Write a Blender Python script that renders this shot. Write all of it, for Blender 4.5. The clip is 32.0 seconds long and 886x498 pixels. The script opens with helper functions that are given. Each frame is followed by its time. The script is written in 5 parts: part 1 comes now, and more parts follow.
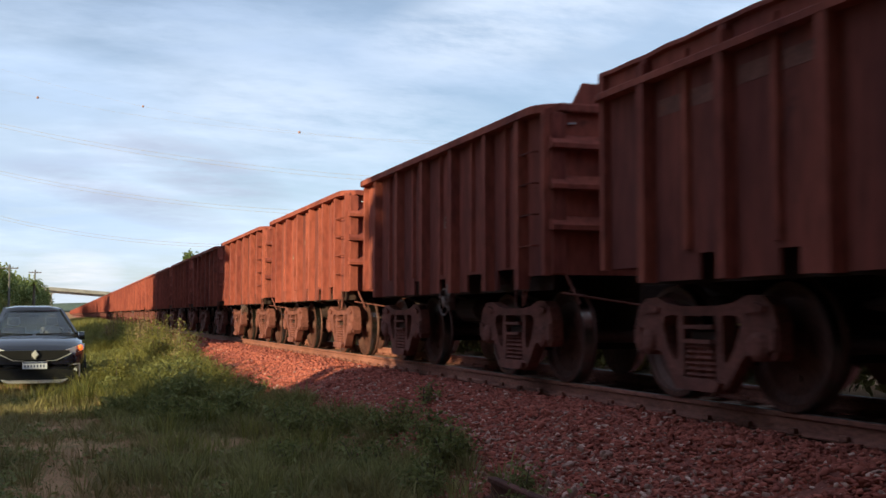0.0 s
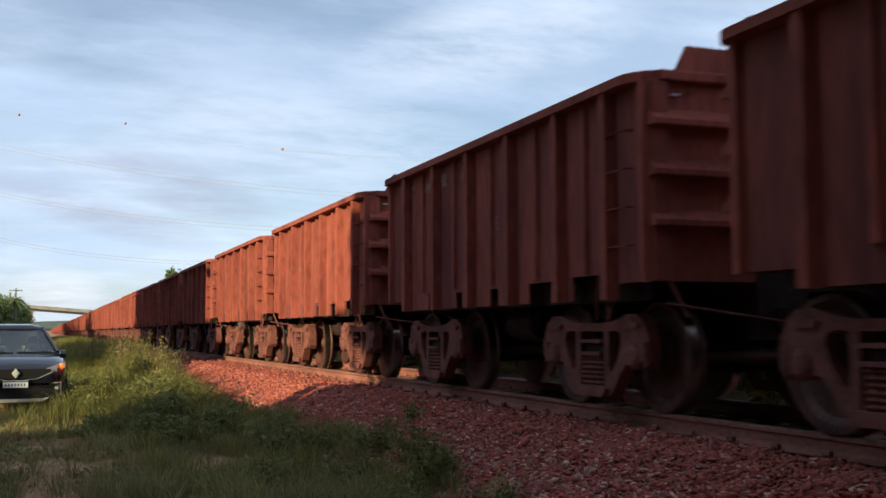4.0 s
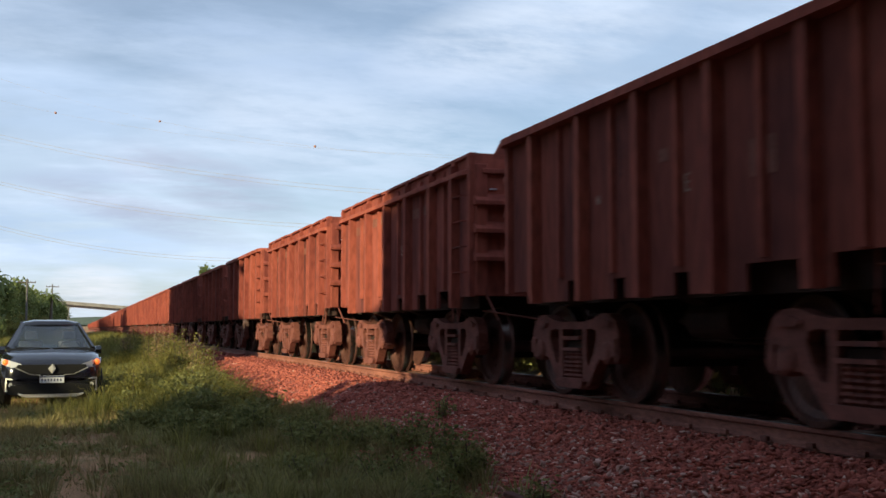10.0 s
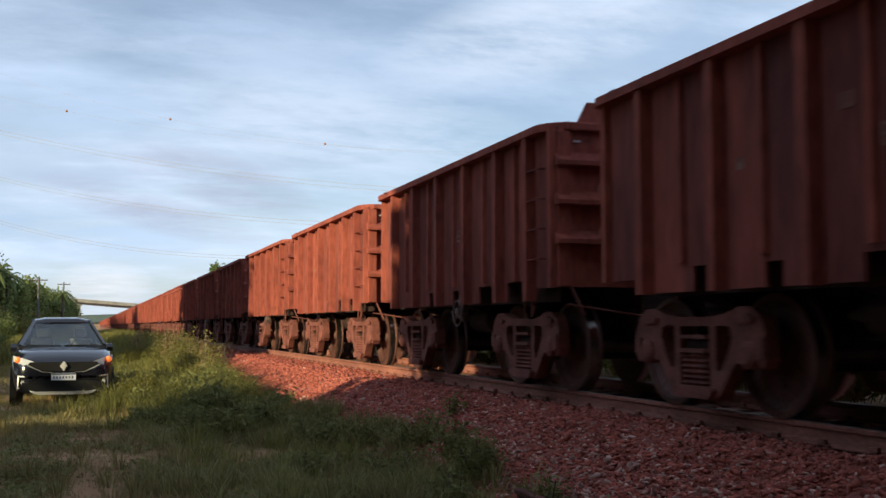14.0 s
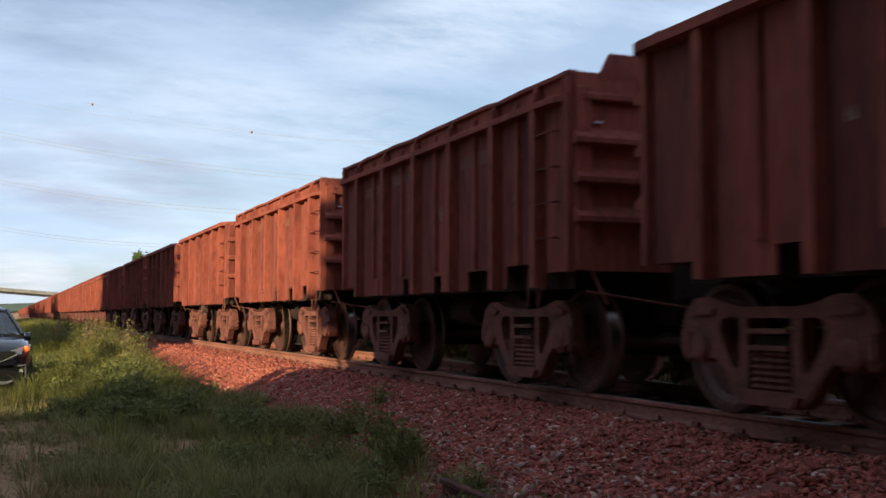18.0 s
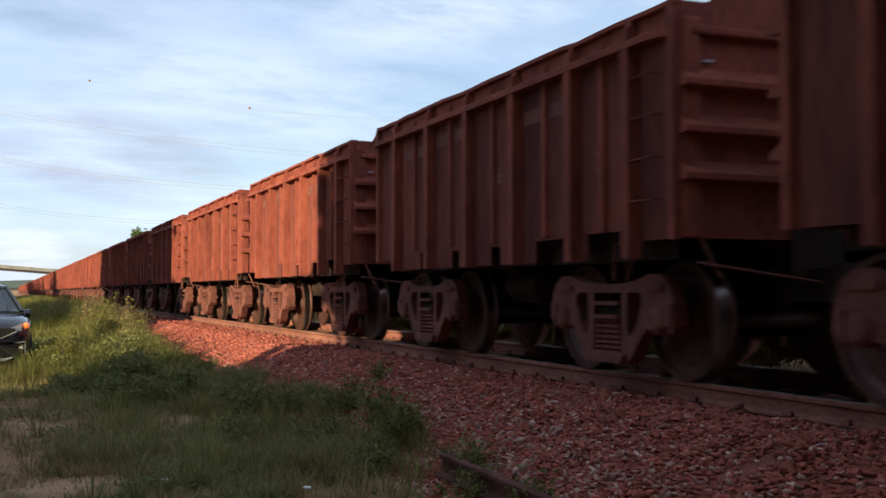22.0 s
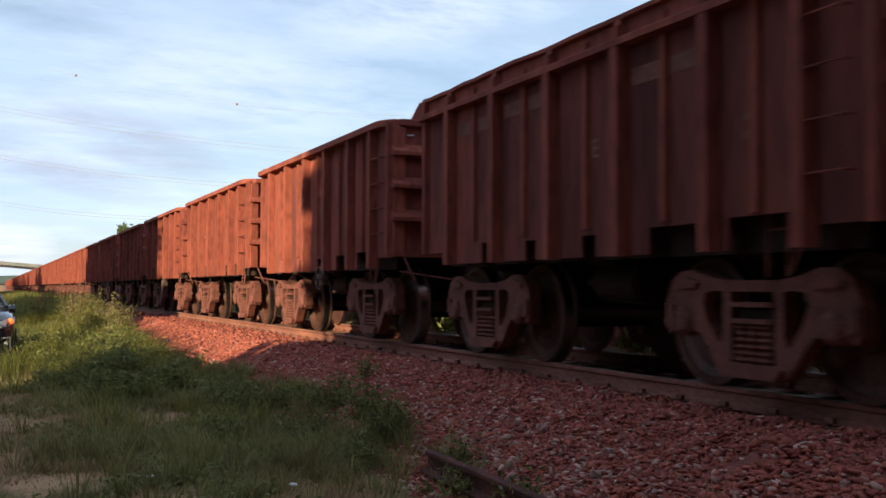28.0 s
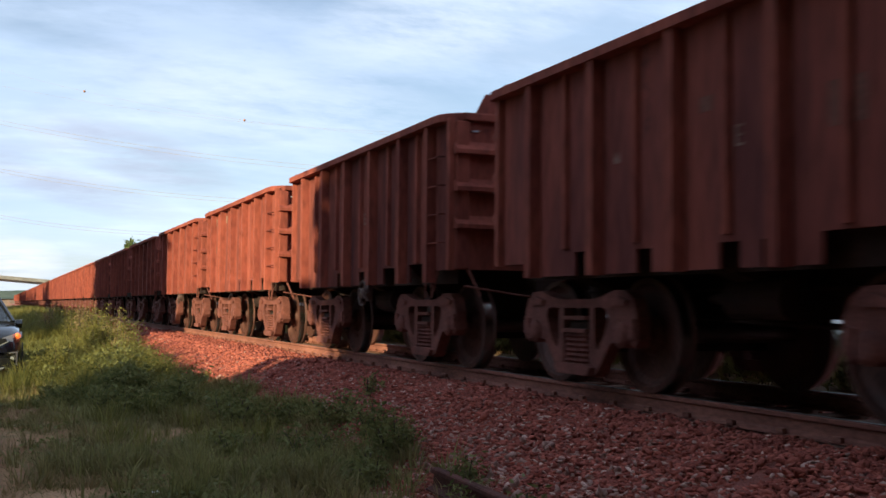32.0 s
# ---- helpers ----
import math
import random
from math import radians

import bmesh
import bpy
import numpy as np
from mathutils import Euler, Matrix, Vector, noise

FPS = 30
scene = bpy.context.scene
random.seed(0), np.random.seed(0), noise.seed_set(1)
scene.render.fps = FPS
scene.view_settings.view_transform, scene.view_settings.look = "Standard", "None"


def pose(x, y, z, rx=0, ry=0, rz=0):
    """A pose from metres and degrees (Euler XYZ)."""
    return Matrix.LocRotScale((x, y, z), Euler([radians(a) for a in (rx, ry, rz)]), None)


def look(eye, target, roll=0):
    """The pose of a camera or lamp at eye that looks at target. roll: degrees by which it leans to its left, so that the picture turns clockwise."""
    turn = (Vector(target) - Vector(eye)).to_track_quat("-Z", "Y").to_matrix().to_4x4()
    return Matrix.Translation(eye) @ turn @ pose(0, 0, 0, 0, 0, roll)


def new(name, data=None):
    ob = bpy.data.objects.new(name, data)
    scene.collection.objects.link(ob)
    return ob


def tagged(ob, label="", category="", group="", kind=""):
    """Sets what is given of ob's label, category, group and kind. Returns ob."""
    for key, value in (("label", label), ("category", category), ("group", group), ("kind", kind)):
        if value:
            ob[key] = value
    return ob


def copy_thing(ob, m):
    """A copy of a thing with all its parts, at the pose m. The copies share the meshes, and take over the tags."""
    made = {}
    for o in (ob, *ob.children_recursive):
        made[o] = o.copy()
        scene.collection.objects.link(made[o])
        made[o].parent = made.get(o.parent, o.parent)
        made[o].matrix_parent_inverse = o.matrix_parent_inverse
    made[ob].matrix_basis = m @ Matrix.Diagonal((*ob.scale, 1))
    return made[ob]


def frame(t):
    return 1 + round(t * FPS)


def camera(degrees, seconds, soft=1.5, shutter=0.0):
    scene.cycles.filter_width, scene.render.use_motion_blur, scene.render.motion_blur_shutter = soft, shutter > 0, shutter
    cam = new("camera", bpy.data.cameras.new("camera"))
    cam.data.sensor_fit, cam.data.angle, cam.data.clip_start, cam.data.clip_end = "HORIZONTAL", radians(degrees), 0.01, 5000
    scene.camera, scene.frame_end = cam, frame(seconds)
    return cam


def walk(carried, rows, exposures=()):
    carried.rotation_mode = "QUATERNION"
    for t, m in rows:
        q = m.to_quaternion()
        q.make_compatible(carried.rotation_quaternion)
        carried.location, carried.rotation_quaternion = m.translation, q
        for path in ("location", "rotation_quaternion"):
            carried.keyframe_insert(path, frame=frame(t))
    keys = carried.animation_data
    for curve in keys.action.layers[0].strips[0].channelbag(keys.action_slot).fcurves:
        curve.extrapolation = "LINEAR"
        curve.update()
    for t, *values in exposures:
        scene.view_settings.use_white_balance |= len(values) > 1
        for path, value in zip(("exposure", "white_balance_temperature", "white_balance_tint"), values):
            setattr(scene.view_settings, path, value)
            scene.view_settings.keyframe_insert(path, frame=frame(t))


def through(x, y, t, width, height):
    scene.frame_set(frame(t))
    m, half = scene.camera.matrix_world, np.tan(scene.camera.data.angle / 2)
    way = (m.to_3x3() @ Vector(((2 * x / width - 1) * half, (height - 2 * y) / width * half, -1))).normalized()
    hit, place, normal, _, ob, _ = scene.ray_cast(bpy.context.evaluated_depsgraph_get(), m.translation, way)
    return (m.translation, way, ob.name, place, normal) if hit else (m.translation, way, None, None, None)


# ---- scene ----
# World: x across the track, y along it away from the camera, z = 0 at the rail's top.
EYE = (-6.40, 0.0, 0.845)
WALK = [
    (0, 19.133, 3.235, 0.11), (0.5, 19.413, 3.297, 0.07), (1, 19.429, 3.302, -0.02), (1.5, 19.399, 3.139, 0.01),
    (2, 19.724, 3.283, -0.02), (2.5, 19.706, 3.624, -0.03), (3, 19.882, 3.758, 0.00), (3.5, 19.992, 4.106, -0.10),
    (5.5, 20.007, 4.126, -0.18), (6, 19.869, 4.279, -0.37), (6.5, 19.770, 4.297, -0.15), (7, 19.557, 4.249, -0.34),
    (7.5, 19.551, 4.336, -0.32), (8, 19.418, 4.407, -0.04), (8.5, 19.304, 4.229, 0.12), (9, 19.016, 4.574, -0.05),
    (9.5, 18.839, 4.538, -0.15), (10, 18.312, 3.973, 0.09), (10.5, 18.109, 4.037, 0.19), (11, 18.083, 3.974, 0.48),
    (11.5, 17.693, 3.685, 0.39), (12, 18.070, 3.795, 0.10), (12.5, 17.785, 3.710, -0.00), (13, 17.642, 3.836, -0.03),
    (13.5, 17.718, 3.868, 0.04), (15.5, 18.335, 3.175, -0.47), (16, 18.829, 2.965, -0.43), (16.5, 19.758, 2.883, -0.17),
    (17, 20.269, 3.140, -0.27), (17.5, 20.873, 3.588, 0.02), (18, 21.656, 3.310, 0.22), (18.5, 21.579, 2.748, 0.09),
    (19, 21.799, 2.606, 0.15), (19.5, 21.889, 2.582, 0.19), (20, 21.644, 2.579, -0.07), (20.5, 21.575, 2.516, 0.10),
    (21, 21.791, 2.394, 0.11), (21.5, 21.852, 2.197, 0.18), (22, 21.722, 2.032, 0.09), (22.5, 21.433, 1.970, 0.32),
    (23, 21.392, 1.981, 0.18), (23.5, 21.216, 1.924, 0.23), (24, 20.986, 1.798, 0.02), (24.5, 20.793, 1.713, 0.02),
    (25, 20.753, 1.877, -0.04), (25.5, 21.167, 2.066, 0.25), (27.5, 22.188, 1.910, 0.69), (28, 22.409, 1.884, 0.32),
    (28.5, 22.374, 2.065, 0.45), (29, 22.572, 2.159, 0.46), (29.5, 22.299, 2.220, 0.63), (30, 22.294, 2.280, 0.99),
    (30.5, 22.072, 2.538, 0.90), (31, 22.285, 2.553, 0.95), (31.5, 22.301, 2.518, 0.96), (32, 22.056, 2.771, 0.57),
]
cam = camera(44.85, 32.0, soft=1.5, shutter=0.2)
EXPOSURE = [(0, 0.77), (10, 0.67), (17, 0.70), (22, 0.88), (32, 0.91)]
walk(cam, [(t, pose(*EYE, 90 + up, 0, -turn) @ pose(0, 0, 0, 0, 0, lean)) for t, turn, up, lean in WALK], EXPOSURE)

# ---- light ----
SUN_AZ = (-0.857, -0.515)
SUN_EL = radians(16.5)
world = bpy.data.worlds.new("world")
scene.world = world
world.use_nodes = True


CLOUDS = [  # bearing, height and tilt in degrees, half width, half height, colour, amount
    (5.7, 7.4, -16.8, 0.072, 0.020, (4.6, 5.0, 6.5), 0.75),
    (-0.2, 7.2, 0.2, 0.060, 0.009, (5.2, 6.3, 8.4), 0.7),
    (-2.2, 4.6, -2.6, 0.111, 0.024, (4.9, 6.6, 9.2), 0.65),
    (10.8, 14.1, -6.3, 0.200, 0.032, (5.2, 6.7, 9.2), 0.6),
    (22.7, 15.1, 10.5, 0.111, 0.034, (10.0, 10.9, 12.3), 0.5),
    (12.0, 10.3, -5.0, 0.147, 0.040, (9.1, 10.3, 12.2), 0.45),
    (0.2, 1.8, 0.6, 0.032, 0.016, (10.5, 10.4, 11.0), 0.6),
    (-1.9, 11.3, -4.4, 0.111, 0.029, (6.0, 7.8, 10.6), 0.5),
    (4.1, 3.8, -5.3, 0.079, 0.016, (6.4, 8.2, 10.8), 0.5),
    (2.6, 5.6, -14.0, 0.078, 0.014, (4.6, 5.0, 6.5), 0.65),
]


def build_world():
    """A Nishita sky behind a broken sheet of thin cloud, laid out on a level plane high above."""
    nt = world.node_tree
    nt.nodes.clear()
    lk = nt.links.new

    def math_node(op, a, b=None, clamp=False):
        n = nt.nodes.new("ShaderNodeMath")
        n.operation, n.use_clamp = op, clamp
        for i, v in enumerate((a, b)):
            if v is None:
                continue
            if isinstance(v, (int, float)):
                n.inputs[i].default_value = v
            else:
                lk(v, n.inputs[i])
        return n.outputs[0]

    out = nt.nodes.new("ShaderNodeOutputWorld")
    bg = nt.nodes.new("ShaderNodeBackground")
    sky = nt.nodes.new("ShaderNodeTexSky")
    sky.sky_type, sky.sun_disc = "NISHITA", False
    sky.sun_elevation = SUN_EL
    sky.sun_rotation = math.atan2(SUN_AZ[0], SUN_AZ[1])
    sky.air_density, sky.dust_density, sky.ozone_density = 1.0, 0.3, 3.0
    co = nt.nodes.new("ShaderNodeTexCoord")
    sep = nt.nodes.new("ShaderNodeSeparateXYZ")
    lk(co.outputs["Generated"], sep.inputs[0])
    up = math_node("ADD", math_node("MAXIMUM", sep.outputs["Z"], 0.0), 0.20)
    flat = nt.nodes.new("ShaderNodeCombineXYZ")
    lk(math_node("DIVIDE", sep.outputs["X"], up), flat.inputs["X"])
    lk(math_node("DIVIDE", sep.outputs["Y"], up), flat.inputs["Y"])

    def cloud(scale, detail, rough, stretch, turn, seed, lo, hi):
        mp = nt.nodes.new("ShaderNodeMapping")
        mp.inputs["Scale"].default_value = (*stretch, 1)
        mp.inputs["Rotation"].default_value = (0, 0, turn)
        mp.inputs["Location"].default_value = (seed, seed * 0.7, 0)
        lk(flat.outputs[0], mp.inputs["Vector"])
        n = nt.nodes.new("ShaderNodeTexNoise")
        n.inputs["Scale"].default_value, n.inputs["Detail"].default_value, n.inputs["Roughness"].default_value = scale, detail, rough
        lk(mp.outputs[0], n.inputs["Vector"])
        r = nt.nodes.new("ShaderNodeMapRange")
        r.interpolation_type = "SMOOTHSTEP"
        r.inputs["From Min"].default_value, r.inputs["From Max"].default_value = lo, hi
        lk(n.outputs["Fac"], r.inputs["Value"])
        return r.outputs["Result"]

    broad = cloud(0.9, 5, 0.5, (1.0, 0.8), 0.5, 3.1, 0.30, 0.66)
    wisps = cloud(2.6, 9, 0.62, (0.6, 1.2), 0.55, 8.4, 0.38, 0.72)
    grey = cloud(1.4, 7, 0.6, (0.7, 1.1), 0.3, 15.3, 0.50, 0.72)
    cover = math_node("ADD", math_node("MULTIPLY", broad, 0.45), math_node("MULTIPLY", wisps, 0.40), True)
    low = nt.nodes.new("ShaderNodeMapRange")
    low.interpolation_type = "SMOOTHSTEP"
    low.inputs["From Min"].default_value, low.inputs["From Max"].default_value = 0.22, 0.0
    low.inputs["To Min"].default_value, low.inputs["To Max"].default_value = 0.26, 0.32
    lk(sep.outputs["Z"], low.inputs["Value"])
    cover = math_node("ADD", math_node("MULTIPLY", cover, 0.80), low.outputs[0], True)
    mx = nt.nodes.new("ShaderNodeMix")
    mx.data_type = "RGBA"
    mx.inputs["B"].default_value = (8.2, 9.7, 12.0, 1)
    lk(cover, mx.inputs["Factor"])
    lk(sky.outputs[0], mx.inputs["A"])
    dk = nt.nodes.new("ShaderNodeMix")
    dk.data_type = "RGBA"
    dk.inputs["B"].default_value = (5.0, 6.2, 8.0, 1)
    lk(math_node("MULTIPLY", grey, 0.55), dk.inputs["Factor"])
    lk(mx.outputs["Result"], dk.inputs["A"])
    colour = dk.outputs["Result"]
    ragged = cloud(5.0, 9, 0.65, (0.6, 1.2), 0.5, 21.7, 0.27, 0.64)
    for bearing, height, tilt, w, h, tone, amount in CLOUDS:
        frame_of = Matrix.Rotation(-radians(bearing), 3, "Z") @ Matrix.Rotation(radians(height), 3, "X") @ Matrix.Rotation(-radians(tilt), 3, "Y")
        right, way, upward = (tuple(frame_of.col[i]) for i in range(3))

        def along(axis, size):
            n = nt.nodes.new("ShaderNodeVectorMath")
            n.operation = "DOT_PRODUCT"
            n.inputs[1].default_value = axis
            lk(co.outputs["Generated"], n.inputs[0])
            q = math_node("DIVIDE", n.outputs["Value"], size)
            return math_node("MULTIPLY", q, q)
        fall = math_node("SUBTRACT", 1.0, math_node("MULTIPLY", math_node("ADD", along(right, w), along(upward, h)), 0.5), True)
        ahead = nt.nodes.new("ShaderNodeVectorMath")
        ahead.operation = "DOT_PRODUCT"
        ahead.inputs[1].default_value = way
        lk(co.outputs["Generated"], ahead.inputs[0])
        fall = math_node("MULTIPLY", fall, math_node("GREATER_THAN", ahead.outputs["Value"], 0.3))
        m = nt.nodes.new("ShaderNodeMix")
        m.data_type = "RGBA"
        m.inputs["B"].default_value = (*tone, 1)
        lk(math_node("MULTIPLY", math_node("MULTIPLY", fall, ragged), amount, True), m.inputs["Factor"])
        lk(colour, m.inputs["A"])
        colour = m.outputs["Result"]
    lk(colour, bg.inputs["Color"])
    bg.inputs["Strength"].default_value = 0.062
    lk(bg.outputs[0], out.inputs["Surface"])


build_world()
sun = new("sun", bpy.data.lights.new("sun", "SUN"))
sun.data.energy, sun.data.angle, sun.data.color = 4.3, radians(0.6), (1.0, 0.87, 0.50)
sun.matrix_world = look((SUN_AZ[0] * 100, SUN_AZ[1] * 100, 100 * math.tan(SUN_EL)), (0, 0, 0))

# ---- helpers for meshes and materials ----
def mesh_of(name, bm):
    me = bpy.data.meshes.new(name)
    bm.normal_update()
    bm.to_mesh(me)
    bm.free()
    return me


def part(name, bm, material, parent, label="", smooth=False):
    me = bm if isinstance(bm, bpy.types.Mesh) else mesh_of(name, bm)
    if not me.materials:
        me.materials.append(material)
    if smooth:
        me.polygons.foreach_set("use_smooth", [True] * len(me.polygons))
    ob = new(name, me)
    ob.parent = parent
    return tagged(ob, label)


def box(bm, x0, x1, y0, y1, z0, z1):
    v = [bm.verts.new((x, y, z)) for x in (x0, x1) for y in (y0, y1) for z in (z0, z1)]
    for q in ((0, 1, 3, 2), (4, 6, 7, 5), (0, 4, 5, 1), (2, 3, 7, 6), (0, 2, 6, 4), (1, 5, 7, 3)):
        bm.faces.new([v[i] for i in q])
    return v


def bevelled(bm, width=0.008, segments=1):
    bmesh.ops.bevel(bm, geom=bm.edges[:], offset=width, segments=segments, profile=0.5, affect="EDGES")
    return bm


def prism(bm, pts, a0, a1, axis="x"):
    """Extrudes a plane outline of (u, v) from a0 to a1 along an axis: x takes (y, z), y takes (x, z), z takes (x, y)."""
    def at(u, v, a):
        return (a, u, v) if axis == "x" else (u, a, v) if axis == "y" else (u, v, a)
    lo = [bm.verts.new(at(u, v, a0)) for u, v in pts]
    hi = [bm.verts.new(at(u, v, a1)) for u, v in pts]
    n = len(pts)
    faces = [bm.faces.new(lo), bm.faces.new(hi[::-1])]
    for i in range(n):
        faces.append(bm.faces.new((lo[i], hi[i], hi[(i + 1) % n], lo[(i + 1) % n])))
    bmesh.ops.recalc_face_normals(bm, faces=faces)


def lathe(bm, profile, axis="x", centre=(0, 0, 0), seg=24):
    """Turns an outline of (along, radius) round an axis."""
    rings = []
    for a, r in profile:
        ring = []
        for i in range(seg):
            c, s = math.cos(2 * math.pi * i / seg) * r, math.sin(2 * math.pi * i / seg) * r
            p = (a, c, s) if axis == "x" else (c, a, s) if axis == "y" else (c, s, a)
            ring.append(bm.verts.new((p[0] + centre[0], p[1] + centre[1], p[2] + centre[2])))
        rings.append(ring)
    faces = []
    for a, b in zip(rings, rings[1:]):
        for i in range(seg):
            faces.append(bm.faces.new((a[i], a[(i + 1) % seg], b[(i + 1) % seg], b[i])))
    faces.append(bm.faces.new(rings[0][::-1]))
    faces.append(bm.faces.new(rings[-1]))
    bmesh.ops.recalc_face_normals(bm, faces=faces)


def rod(bm, a, b, r, seg=8):
    a, b = Vector(a), Vector(b)
    q = (b - a).to_track_quat("Z", "Y")
    rings = [[bm.verts.new(p + q @ Vector((math.cos(2 * math.pi * i / seg) * r, math.sin(2 * math.pi * i / seg) * r, 0)))
              for i in range(seg)] for p in (a, b)]
    for i in range(seg):
        bm.faces.new((rings[0][i], rings[0][(i + 1) % seg], rings[1][(i + 1) % seg], rings[1][i]))
    bm.faces.new(rings[0][::-1])
    bm.faces.new(rings[1])


def material(name, dark, light, scale=3.0, rough=0.8, bump=0.2, fine=40.0, metal=0.0, stretch=(1, 1, 1), spots=None, coords="Object",
             vary=0.0, spec=0.5):
    """A surface whose colour wanders between two, with fine grain and relief; spots: (colour, scale, amount)."""
    m = bpy.data.materials.new(name)
    m.use_nodes = True
    nt = m.node_tree
    lk = nt.links.new
    b = nt.nodes["Principled BSDF"]
    b.inputs["Roughness"].default_value, b.inputs["Metallic"].default_value = rough, metal
    b.inputs["Specular IOR Level"].default_value = spec
    co = nt.nodes.new("ShaderNodeTexCoord")
    mp = nt.nodes.new("ShaderNodeMapping")
    mp.inputs["Scale"].default_value = stretch
    info = nt.nodes.new("ShaderNodeObjectInfo")
    sh = nt.nodes.new("ShaderNodeVectorMath")
    sh.operation = "SCALE"
    sh.inputs[0].default_value = (37.0, 53.0, 71.0)
    lk(info.outputs["Random"], sh.inputs["Scale"])
    lk(sh.outputs[0], mp.inputs["Location"])
    lk(co.outputs[coords], mp.inputs["Vector"])
    n1 = nt.nodes.new("ShaderNodeTexNoise")
    n1.inputs["Scale"].default_value, n1.inputs["Detail"].default_value = scale, 6
    n2 = nt.nodes.new("ShaderNodeTexNoise")
    n2.inputs["Scale"].default_value, n2.inputs["Detail"].default_value = fine, 4
    for n in (n1, n2):
        lk(mp.outputs[0], n.inputs["Vector"])
    rp = nt.nodes.new("ShaderNodeValToRGB")
    rp.color_ramp.elements[0].position, rp.color_ramp.elements[1].position = 0.32, 0.68
    rp.color_ramp.elements[0].color, rp.color_ramp.elements[1].color = (*dark, 1), (*light, 1)
    lk(n1.outputs["Fac"], rp.inputs[0])
    col = rp.outputs[0]
    mx = nt.nodes.new("ShaderNodeMix")
    mx.data_type, mx.blend_type = "RGBA", "MULTIPLY"
    mx.inputs["Factor"].default_value = 0.55
    r2 = nt.nodes.new("ShaderNodeValToRGB")
    r2.color_ramp.elements[0].position, r2.color_ramp.elements[1].position = 0.3, 0.62
    r2.color_ramp.elements[0].color = (0.35, 0.35, 0.35, 1)
    lk(n2.outputs["Fac"], r2.inputs[0])
    lk(col, mx.inputs["A"])
    lk(r2.outputs[0], mx.inputs["B"])
    col = mx.outputs["Result"]
    if spots:
        n3 = nt.nodes.new("ShaderNodeTexNoise")
        n3.inputs["Scale"].default_value, n3.inputs["Detail"].default_value = spots[1], 8
        n3.inputs["Roughness"].default_value = 0.65
        lk(co.outputs[coords], n3.inputs["Vector"])
        r3 = nt.nodes.new("ShaderNodeValToRGB")
        r3.color_ramp.elements[0].position, r3.color_ramp.elements[1].position = 0.62 - spots[2], 0.72 - spots[2]
        lk(n3.outputs["Fac"], r3.inputs[0])
        m3 = nt.nodes.new("ShaderNodeMix")
        m3.data_type = "RGBA"
        m3.inputs["B"].default_value = (*spots[0], 1)
        lk(r3.outputs[0], m3.inputs["Factor"])
        lk(col, m3.inputs["A"])
        col = m3.outputs["Result"]
    if vary:
        hs = nt.nodes.new("ShaderNodeHueSaturation")
        mr = nt.nodes.new("ShaderNodeMapRange")
        mr.inputs["To Min"].default_value, mr.inputs["To Max"].default_value = 1 - vary, 1 + vary
        lk(info.outputs["Random"], mr.inputs["Value"])
        lk(mr.outputs[0], hs.inputs["Value"])
        lk(col, hs.inputs["Color"])
        col = hs.outputs[0]
    lk(col, b.inputs["Base Color"])
    if bump:
        bp = nt.nodes.new("ShaderNodeBump")
        bp.inputs["Strength"].default_value, bp.inputs["Distance"].default_value = bump, 0.02
        lk(n2.outputs["Fac"], bp.inputs["Height"])
        lk(bp.outputs[0], b.inputs["Normal"])
    return m


RUST = material("ore_rust", (0.225, 0.053, 0.043), (0.385, 0.099, 0.069), scale=1.6, fine=14, rough=0.85, bump=0.25,
                stretch=(1, 1.0, 0.35), spots=((0.125, 0.036, 0.030), 2.2, -0.03), spec=0.25)
PANEL = material("panel_rust", (0.130, 0.037, 0.036), (0.34, 0.087, 0.064), scale=1.3, fine=12, rough=0.85, bump=0.25,
                 stretch=(1, 1.0, 0.22), spots=((0.085, 0.031, 0.029), 1.6, -0.01), spec=0.25, vary=0.2)
RUST_PALE = material("rust_pale", (0.30, 0.115, 0.07), (0.42, 0.17, 0.10), scale=2.5, fine=22, rough=0.85, spec=0.25)
BOGIE = material("bogie_steel", (0.145, 0.049, 0.043), (0.26, 0.090, 0.075), scale=4, fine=30, rough=0.8, bump=0.3, spec=0.3)
# Near-black: the shade beneath the wagons is put into this colour.
UNDER = material("underframe_shade", (0.022, 0.012, 0.011), (0.055, 0.026, 0.022), scale=3, fine=25, rough=0.85, spec=0.3)
WHEEL = material("wheel_steel", (0.075, 0.030, 0.026), (0.15, 0.060, 0.050), scale=3, fine=24, rough=0.6, metal=0.3)
TREAD = material("tread_steel", (0.42, 0.40, 0.38), (0.55, 0.53, 0.5), scale=5, fine=60, rough=0.25, metal=1.0, bump=0.05)
ORE = material("iron_ore", (0.10, 0.03, 0.018), (0.20, 0.065, 0.035), scale=5, fine=50, rough=0.95, bump=0.8)
RAILTOP = material("rail_top_steel", (0.10, 0.095, 0.095), (0.19, 0.18, 0.18), scale=5, fine=60, rough=0.5, metal=0.5, bump=0.05)
WORN = material("worn_steel", (0.11, 0.055, 0.05), (0.20, 0.13, 0.12), scale=6, fine=30, rough=0.5, metal=0.3)
RAIL = material("rail_rust", (0.22, 0.082, 0.066), (0.36, 0.145, 0.112), scale=3, fine=35, rough=0.75, stretch=(1, 0.3, 1), spec=0.3)
SCRAP = material("scrap_rust", (0.085, 0.036, 0.032), (0.16, 0.062, 0.052), scale=3, fine=30, rough=0.9, spec=0.2)
SLEEPER = material("sleeper_timber", (0.12, 0.06, 0.045), (0.22, 0.10, 0.07), scale=4, fine=30, rough=0.9)
